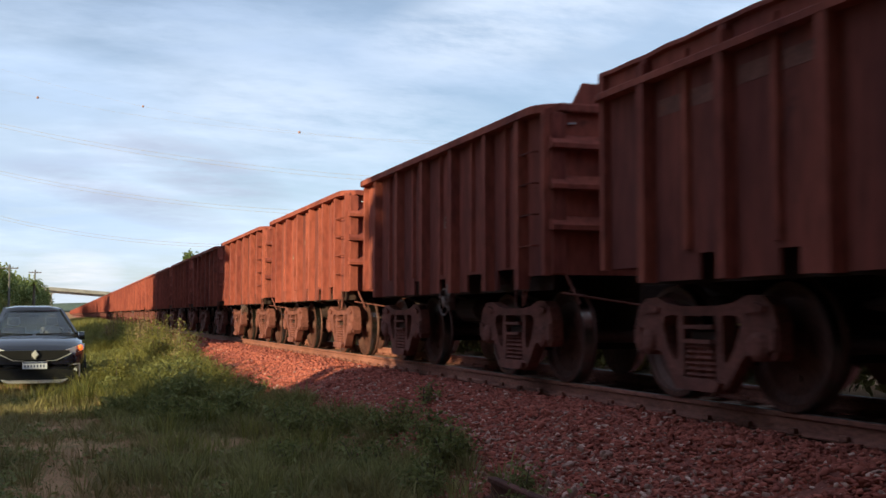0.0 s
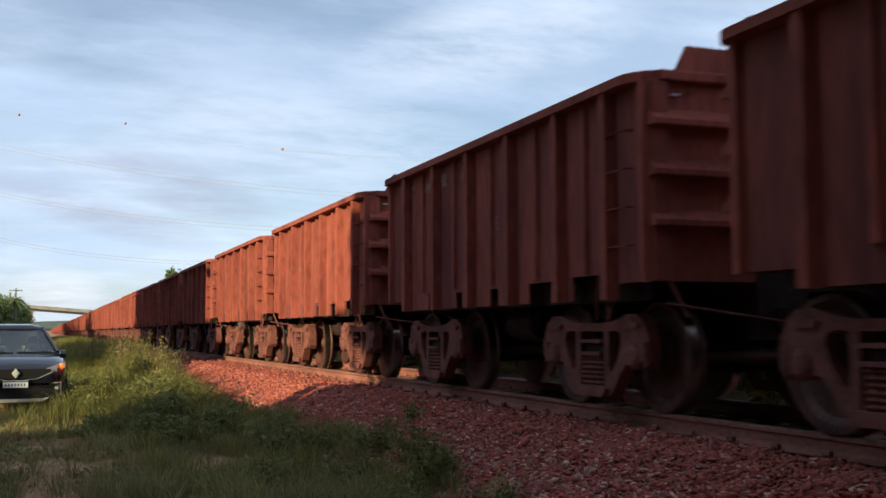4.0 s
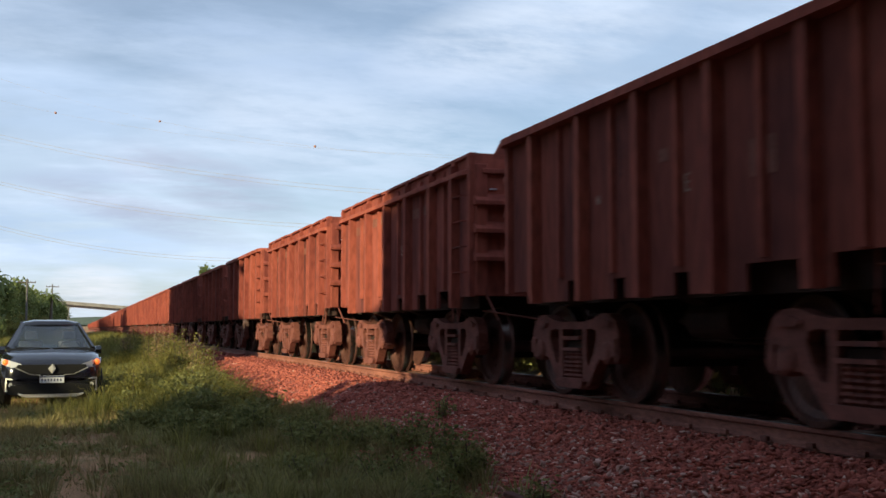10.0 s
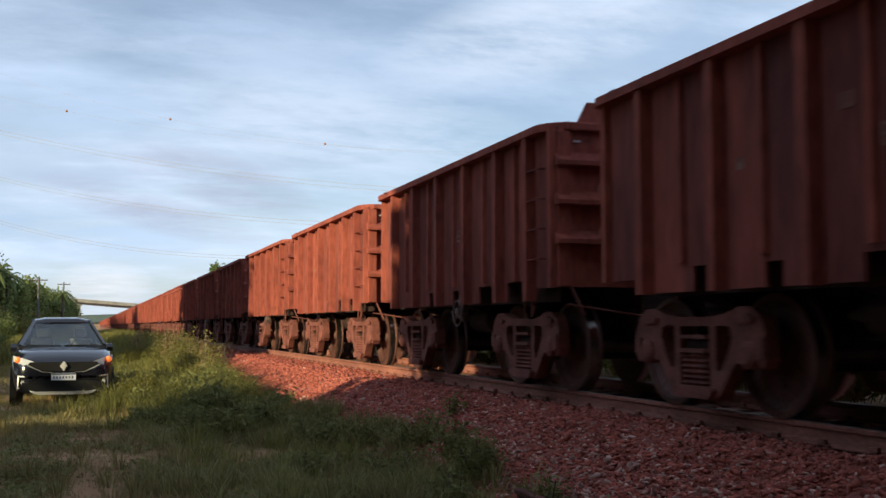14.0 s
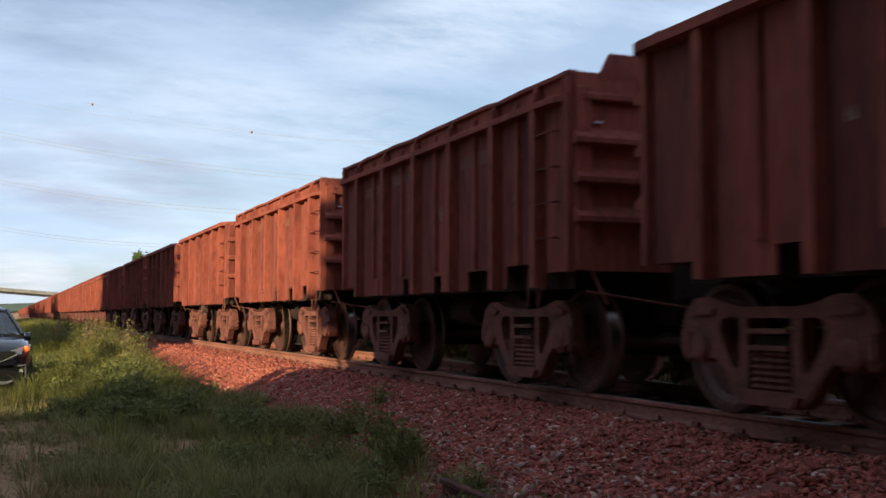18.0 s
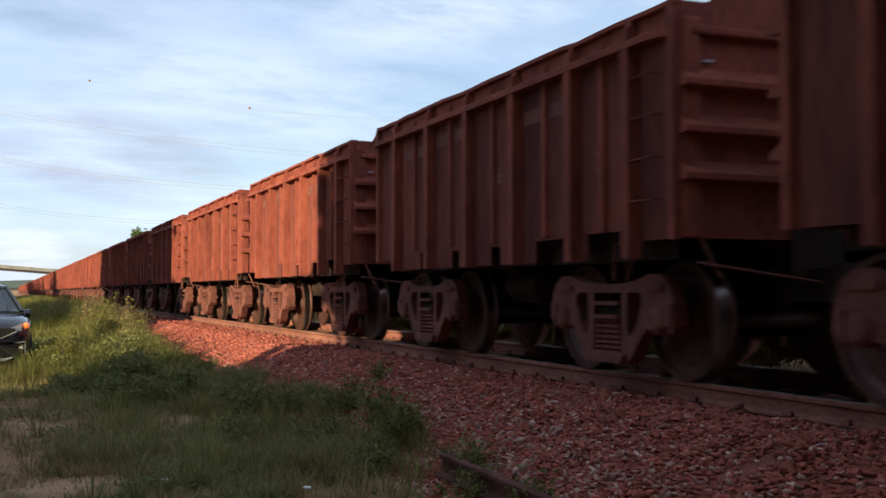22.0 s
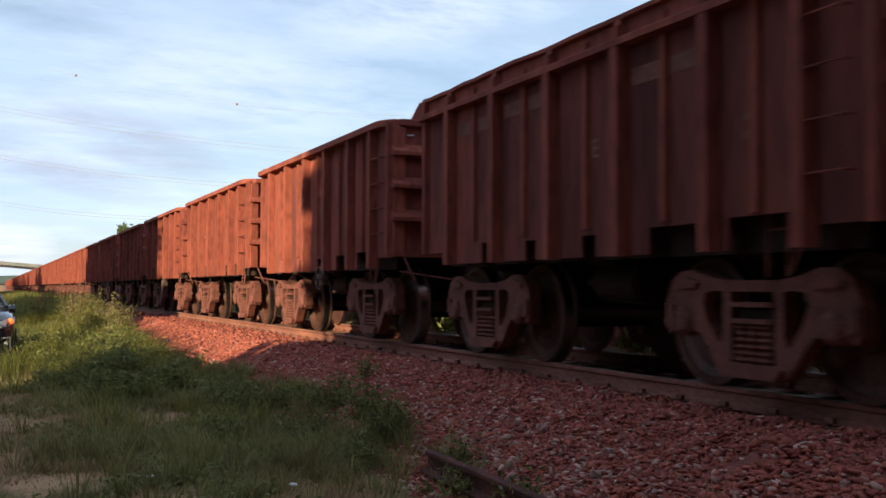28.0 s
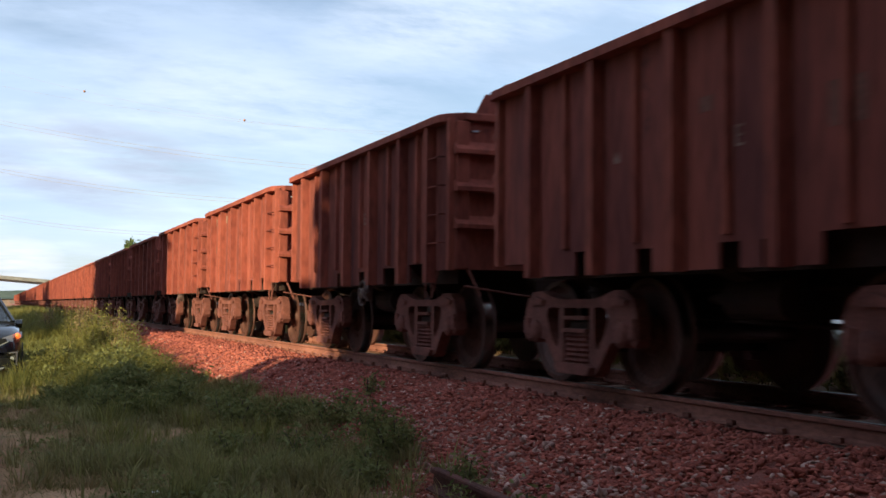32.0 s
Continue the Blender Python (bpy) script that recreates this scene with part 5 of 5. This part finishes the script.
def build_hills():
    bm = bmesh.new()
    n = 120
    rows = []
    for j, (dist, k) in enumerate(((1500, 0.0), (1650, 1.0), (2300, 1.15))):
        row = []
        for i in range(n + 1):
            a = math.radians(-75 + 150 * i / n)
            h = 14 + 10 * noise.noise((i * 0.13, j * 0.2, 2)) + 4 * noise.noise((i * 0.9, j, 3))
            row.append(bm.verts.new((math.sin(a) * dist, math.cos(a) * dist, -2 + k * h)))
        rows.append(row)
    for a, b in zip(rows, rows[1:]):
        for i in range(n):
            bm.faces.new((a[i], a[i + 1], b[i + 1], b[i]))
    ob = new("far_hills", mesh_of("far_hills", bm))
    ob.data.materials.append(HILL)
    tagged(ob, "low wooded rise on the horizon", "hills", kind="structure")


build_hills()

# ---- the parked car ----
def loft(bm, sections, cap=True):
    rings = [[bm.verts.new(p) for p in s] for s in sections]
    n = len(rings[0])
    faces = []
    for a, b in zip(rings, rings[1:]):
        for i in range(n):
            faces.append(bm.faces.new((a[i], a[(i + 1) % n], b[(i + 1) % n], b[i])))
    if cap:
        faces += [bm.faces.new(rings[0]), bm.faces.new(rings[-1])]
    bmesh.ops.recalc_face_normals(bm, faces=faces)


def mirrored(half):
    """A closed outline from its right half, listed from the bottom to the top."""
    return half + [(-x, z) for x, z in reversed(half)]


def car_section(y, hw, top, low, crown=0.02):
    half = [(hw * 0.80, low), (hw * 0.96, low + 0.06), (hw, low + 0.22), (hw * 1.005, (low + top) / 2), (hw * 0.985, top - 0.16), (hw * 0.93, top - 0.05),
            (hw * 0.80, top), (hw * 0.45, top + crown), (0.08, top + crown + 0.008)]
    return [(x, y, z) for x, z in mirrored(half)]


def pane(name, corners, mat, parent, thick=0.006, label=""):
    bm = bmesh.new()
    v = [Vector(c) for c in corners]
    nrm = (v[1] - v[0]).cross(v[2] - v[0]).normalized() * thick
    lo = [bm.verts.new(p) for p in v]
    hi = [bm.verts.new(p + nrm) for p in v]
    bm.faces.new(lo[::-1])
    bm.faces.new(hi)
    for i in range(len(v)):
        bm.faces.new((lo[i], lo[(i + 1) % len(v)], hi[(i + 1) % len(v)], hi[i]))
    return part(name, bm, mat, parent, label)


def bar_between(bm, a, b, w):
    rod(bm, a, b, w, 6)


def make_car():
    car = tagged(new("parked_car"), "black compact crossover car parked on the grass, facing the camera", "car")
    bm = bmesh.new()
    loft(bm, [car_section(*s) for s in ((0.0, 0.54, 0.70, 0.36), (0.03, 0.66, 0.79, 0.30), (0.09, 0.76, 0.87, 0.27), (0.19, 0.825, 0.925, 0.25), (0.36, 0.865, 0.985, 0.24), (0.56, 0.89, 1.02, 0.24),
                                        (0.80, 0.905, 1.05, 0.24), (1.10, 0.905, 1.09, 0.24), (2.2, 0.91, 1.07, 0.24), (3.5, 0.905, 1.09, 0.24),
                                        (4.1, 0.86, 1.08, 0.28), (4.30, 0.76, 0.98, 0.36))])
    part("body", bm, PAINT, car, smooth=True)
    # cabin: roof, pillars and panes
    A, B, C, D = (0.72, 1.04, 1.10), (0.51, 1.86, 1.56), (0.51, 3.55, 1.58), (0.70, 4.12, 1.08)
    bm = bmesh.new()
    loft(bm, [[(x, y, z) for x, z in ((0.46 * w, h - 0.04), (0.53 * w, h - 0.02), (0.50 * w, h + 0.012), (0.30 * w, h + 0.05), (-0.30 * w, h + 0.05), (-0.50 * w, h + 0.012),
                                       (-0.53 * w, h - 0.02), (-0.46 * w, h - 0.04))] for y, w, h in ((1.80, 1.0, 1.54), (2.05, 1.03, 1.585), (2.9, 1.03, 1.60),
                                                                                                      (3.6, 0.98, 1.57), (3.72, 0.94, 1.55))])
    part("roof", bm, PAINT, car, smooth=True)
    for s in (-1, 1):
        for p, q, w in ((A, B, 0.045), (C, D, 0.07), ((0.83, 2.45, 1.06), (0.52, 2.5, 1.57), 0.04)):
            bm = bmesh.new()
            bar_between(bm, (s * p[0] * (1.06 if p is A else 1), p[1], p[2]), (s * q[0], q[1], q[2]), w)
            part("pillar", bm, PAINT, car)
        pane("side_window", [(s * 0.80, 1.25, 1.07), (s * 0.52, 1.95, 1.55), (s * 0.52, 2.46, 1.57), (s * 0.82, 2.40, 1.07)], GLASS, car)
        pane("side_window", [(s * 0.82, 2.50, 1.07), (s * 0.52, 2.54, 1.57), (s * 0.51, 3.45, 1.56), (s * 0.78, 3.80, 1.08)], GLASS, car)
    pane("windscreen", [(-0.76, 1.03, 1.09), (0.76, 1.03, 1.09), (0.50, 1.84, 1.555), (-0.50, 1.84, 1.555)], GLASS, car)
    pane("rear_window", [(0.68, 4.10, 1.09), (-0.68, 4.10, 1.09), (-0.48, 3.66, 1.55), (0.48, 3.66, 1.55)], GLASS, car)
    bm = bmesh.new()
    box(bm, -0.80, 0.80, 1.0, 1.32, 1.00, 1.10)
    part("dashboard", bevelled(bm, 0.02), TRIM, car)
    for s in (-1, 1):
        bm = bmesh.new()
        loft(bm, [[(s * 0.36 + x, y, z) for x, y in ((-0.22, ya), (0.22, ya), (0.22, ya + 0.12), (-0.22, ya + 0.12))] for z, ya in ((0.62, 2.02), (0.95, 2.10), (1.22, 2.18))])
        seat = part("seat_back", bevelled(bm, 0.03), SEAT, car)
        bm = bmesh.new()
        box(bm, s * 0.36 - 0.12, s * 0.36 + 0.12, 2.18, 2.27, 1.25, 1.42)
        part("headrest", bevelled(bm, 0.03), SEAT, seat)
    bm = bmesh.new()
    rings = []
    for i in range(20):
        a = i * math.pi / 10
        rings.append([bm.verts.new((0.36 + math.cos(a) * (0.18 + 0.015 * math.cos(b)), 1.55 + 0.06 * math.sin(a) + 0.015 * math.sin(b), 1.08 + math.sin(a) * 0.17))
                      for b in (0, 1.57, 3.14, 4.71)])
    for i in range(20):
        for k in range(4):
            bm.faces.new((rings[i][k], rings[i][(k + 1) % 4], rings[(i + 1) % 20][(k + 1) % 4], rings[(i + 1) % 20][k]))
    part("steering_wheel", bm, TRIM, car)
    # front: grille, bumper, lamps, badge and plate
    bm = bmesh.new()
    prism(bm, [(-0.62, 0.77), (-0.58, 0.83), (0.58, 0.83), (0.62, 0.77), (0.36, 0.66), (-0.36, 0.66)], -0.012, 0.10, "y")
    part("grille", bm, TRIM, car)
    for s in (-1, 1):
        bm = bmesh.new()
        prism(bm, [(s * 0.63, 0.79), (s * 0.62, 0.765), (s * 0.37, 0.648), (s * 0.20, 0.640), (s * 0.20, 0.647), (s * 0.365, 0.656)], -0.024, -0.010, "y")
        part("grille_strip", bm, CHROME, car)
    bm = bmesh.new()
    prism(bm, [(-0.07, 0.755), (0, 0.845), (0.07, 0.755), (0, 0.665)], -0.045, -0.020, "y")
    prism(bm, [(-0.05, 0.757), (0, 0.82), (0.05, 0.757), (0, 0.695)], -0.055, -0.044, "y")
    part("badge", bm, SILVER, car, "plain chrome lozenge badge")
    bm = bmesh.new()
    prism(bm, [(-0.78, 0.30), (-0.70, 0.46), (-0.36, 0.50), (0.36, 0.50), (0.70, 0.46), (0.78, 0.30), (0.4, 0.26), (-0.4, 0.26)], -0.02, 0.12, "y")
    part("lower_grille", bm, TRIM, car)
    bm = bmesh.new()
    prism(bm, [(-0.42, 0.235), (-0.52, 0.265), (-0.58, 0.315), (-0.54, 0.315), (-0.40, 0.285), (0.40, 0.285), (0.54, 0.315), (0.58, 0.315), (0.52, 0.265), (0.42, 0.235)], -0.035, 0.10, "y")
    part("skid_plate", bevelled(bm, 0.015), SILVER, car, "silver skid plate")
    plate = None
    bm = bmesh.new()
    box(bm, -0.21, 0.21, -0.052, -0.035, 0.50, 0.63)
    plate = part("number_plate", bm, WHITE, car, "white plate with plain bars")
    bm = bmesh.new()
    box(bm, -0.205, 0.205, -0.0545, -0.0515, 0.598, 0.626)
    part("plate_band", bm, INK, plate)
    for i in range(7):
        bm = bmesh.new()
        box(bm, -0.18 + i * 0.053, -0.152 + i * 0.053, -0.0545, -0.0515, 0.53, 0.575)
        part("plate_bar", bm, INK, plate)
    for s in (-1, 1):
        bm = bmesh.new()
        loft(bm, [[(s * x, y + d, z) for x, y, z in ((0.50, 0.03, 0.80), (0.70, 0.10, 0.77), (0.86, 0.30, 0.84), (0.875, 0.42, 0.94), (0.70, 0.14, 0.90), (0.52, 0.04, 0.84))]
                  for d in (-0.035, 0.10)])
        lamp = part("headlamp", bm, LENS, car, "clear headlamp")
        bm = bmesh.new()
        bmesh.ops.create_uvsphere(bm, u_segments=14, v_segments=8, radius=0.055)
        bmesh.ops.translate(bm, verts=bm.verts[:], vec=(s * 0.79, 0.185, 0.87))
        part("indicator", bm, AMBER, lamp, "lit amber indicator", smooth=True)
        bm = bmesh.new()
        for pts in ([(0.765, 0.37), (0.79, 0.37), (0.785, 0.57), (0.76, 0.57)], [(0.66, 0.56), (0.785, 0.565), (0.785, 0.59), (0.66, 0.578)],
                    [(0.70, 0.352), (0.79, 0.345), (0.79, 0.372), (0.70, 0.372)]):
            loft(bm, [[(s * x, 0.0 + max(0, x - 0.62) * 0.62 + d, z) for x, z in pts] for d in (-0.055, 0.03)])
        part("fog_lamp_trim", bm, SILVER, car, "silver bracket round the fog lamp")
        bm = bmesh.new()
        lathe(bm, [(0.0, 0.045), (0.03, 0.045)], "y", (s * 0.69, 0.04, 0.46), 12)
        part("fog_lamp", bm, LENS, car)
        bm = bmesh.new()
        loft(bm, [[(s * (0.82 + x), 1.30 + y, 0.99 + z) for y, z in ((-0.05, 0.0), (0.09, 0.02), (0.09, 0.15), (-0.03, 0.15), (-0.06, 0.08))] for x in (0.0, 0.11)])
        bar_between(bm, (s * 0.80, 1.33, 1.00), (s * 0.88, 1.33, 1.04), 0.025)
        part("door_mirror", bm, PAINT, car)
        for y in (0.82, 3.42):
            bm = bmesh.new()
            lathe(bm, [(s * a, r) for a, r in ((0.69, 0.20), (0.69, 0.30), (0.71, 0.335), (0.88, 0.335), (0.90, 0.30), (0.905, 0.22))], "x", (0, y, 0.335), 28)
            wheel = part("wheel", bm, RUBBER, car, "dusty tyre")
            bm = bmesh.new()
            lathe(bm, [(s * a, r) for a, r in ((0.86, 0.225), (0.912, 0.225), (0.90, 0.19), (0.88, 0.06), (0.90, 0.05))], "x", (0, y, 0.335), 20)
            part("rim", bm, SILVER, wheel)
            bm = bmesh.new()
            lathe(bm, [(s * a, r) for a, r in ((0.80, 0.385), (0.917, 0.385), (0.921, 0.345), (0.80, 0.345))], "x", (0, y, 0.345), 28)
            part("wheel_arch", bm, TRIM, car)
    for y in (2.42,):
        for s in (-1, 1):
            bm = bmesh.new()
            box(bm, *sorted((s * 0.912, s * 0.935)), y - 0.30, y - 0.12, 0.90, 0.93)
            part("door_handle", bm, PAINT, car)
    for s in (-1, 1):
        bm = bmesh.new()
        rod(bm, (s * 0.03, 0.97, 1.105), (s * 0.03 + 0.62 * s, 1.04, 1.118), 0.010, 5)
        part("wiper", bm, TRIM, car)
    bm = bmesh.new()
    box(bm, -0.10, 0.10, 1.72, 1.75, 1.43, 1.49)
    part("rear_view_mirror", bevelled(bm, 0.01), TRIM, car)
    car.matrix_basis = pose(-6.98, 20.9, -0.74, 0, 0, 3)
    return car


make_car()

# ---- pieces of the track, last of all ----
def build_sleepers():
    bm = bmesh.new()
    box(bm, -1.35, 1.35, -0.115, 0.115, -0.36, -0.175)
    me = mesh_of("sleeper", bevelled(bm, 0.012))
    bm = bmesh.new()
    box(bm, -0.10, 0.10, -0.09, 0.09, -0.166, -0.155)
    for s in (-1, 1):
        box(bm, s * 0.085 - 0.02, s * 0.085 + 0.02, -0.045, 0.045, -0.156, -0.112)
    clip = mesh_of("rail_clip", bevelled(bm, 0.006))
    for i in range(135):
        y = -6 + i * 0.6
        part("sleeper", me, SLEEPER, ballast).location = (line_x(y) + rng.uniform(-0.02, 0.02), y, line_z(y))
        if 15 < i < 75:
            for s in (-1, 1):
                part("rail_clip", clip, RAIL, ballast).location = (s * RAIL_X + line_x(y), y, line_z(y))


def build_stones():
    def piece(x, y, r, me):
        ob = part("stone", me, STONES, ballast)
        ob.matrix_basis = Matrix.LocRotScale((x, y, shoulder(x, y) + 0.035 * noise.noise((x * 2.3, y * 2.3, 0)) + r * 0.35),
                                             Euler(rng.uniform(0, 6, 3).tolist()), (r, r, r))
    shapes, tris = stone_shapes(10)
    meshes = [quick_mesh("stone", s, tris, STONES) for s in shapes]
    for i in range(280):
        piece(rng.uniform(-3.2, -1.2), rng.uniform(5.0, 10.0), 0.030 * rng.uniform(0.7, 1.6), meshes[i % 10])
    for name, n, x0, x1, y0, y1, size in (("ballast_stones", 56000, -3.6, -0.98, 3.4, 16, 0.026), ("ballast_stones", 24000, -3.5, -0.98, 16, 34, 0.031),
                                          ("ballast_stones", 5000, -3.5, -0.98, 34, 75, 0.06), ("ballast_stones", 3500, -0.72, 2.6, 6, 40, 0.05)):
        tagged(part(name, stones_mesh(name, n, x0, x1, y0, y1, size), STONES, ballast), "loose crushed stones, red with ore dust", kind="stuff")


build_sleepers()
build_stones()


def motions():
    for k, w in WAGONS:
        walk(w, [(t, wagon_pose(k, p)) for t, p in TRAIN])
    # The wheels of all bogies turn alike: one action for the leading and one for the trailing axle.
    ts = [i / FPS for i in range(int(32 * FPS) + 1)]
    run = np.interp(ts, [t for t, p in TRAIN], [p * PITCH for t, p in TRAIN])
    first = {}
    for k, w in WAGONS:
        for ob in w.children_recursive:
            if ob.name.startswith("wheelset"):
                a = ob.location.y > 0
                if a not in first:
                    walk(ob, [(t, pose(0, ob.location.y, WHEEL_R, math.degrees(-s / WHEEL_R))) for t, s in zip(ts, run)])
                    first[a] = ob.animation_data
                else:
                    ob.rotation_mode = "QUATERNION"
                    keys = ob.animation_data_create()
                    keys.action = first[a].action
                    keys.action_slot = first[a].action_slot


motions()
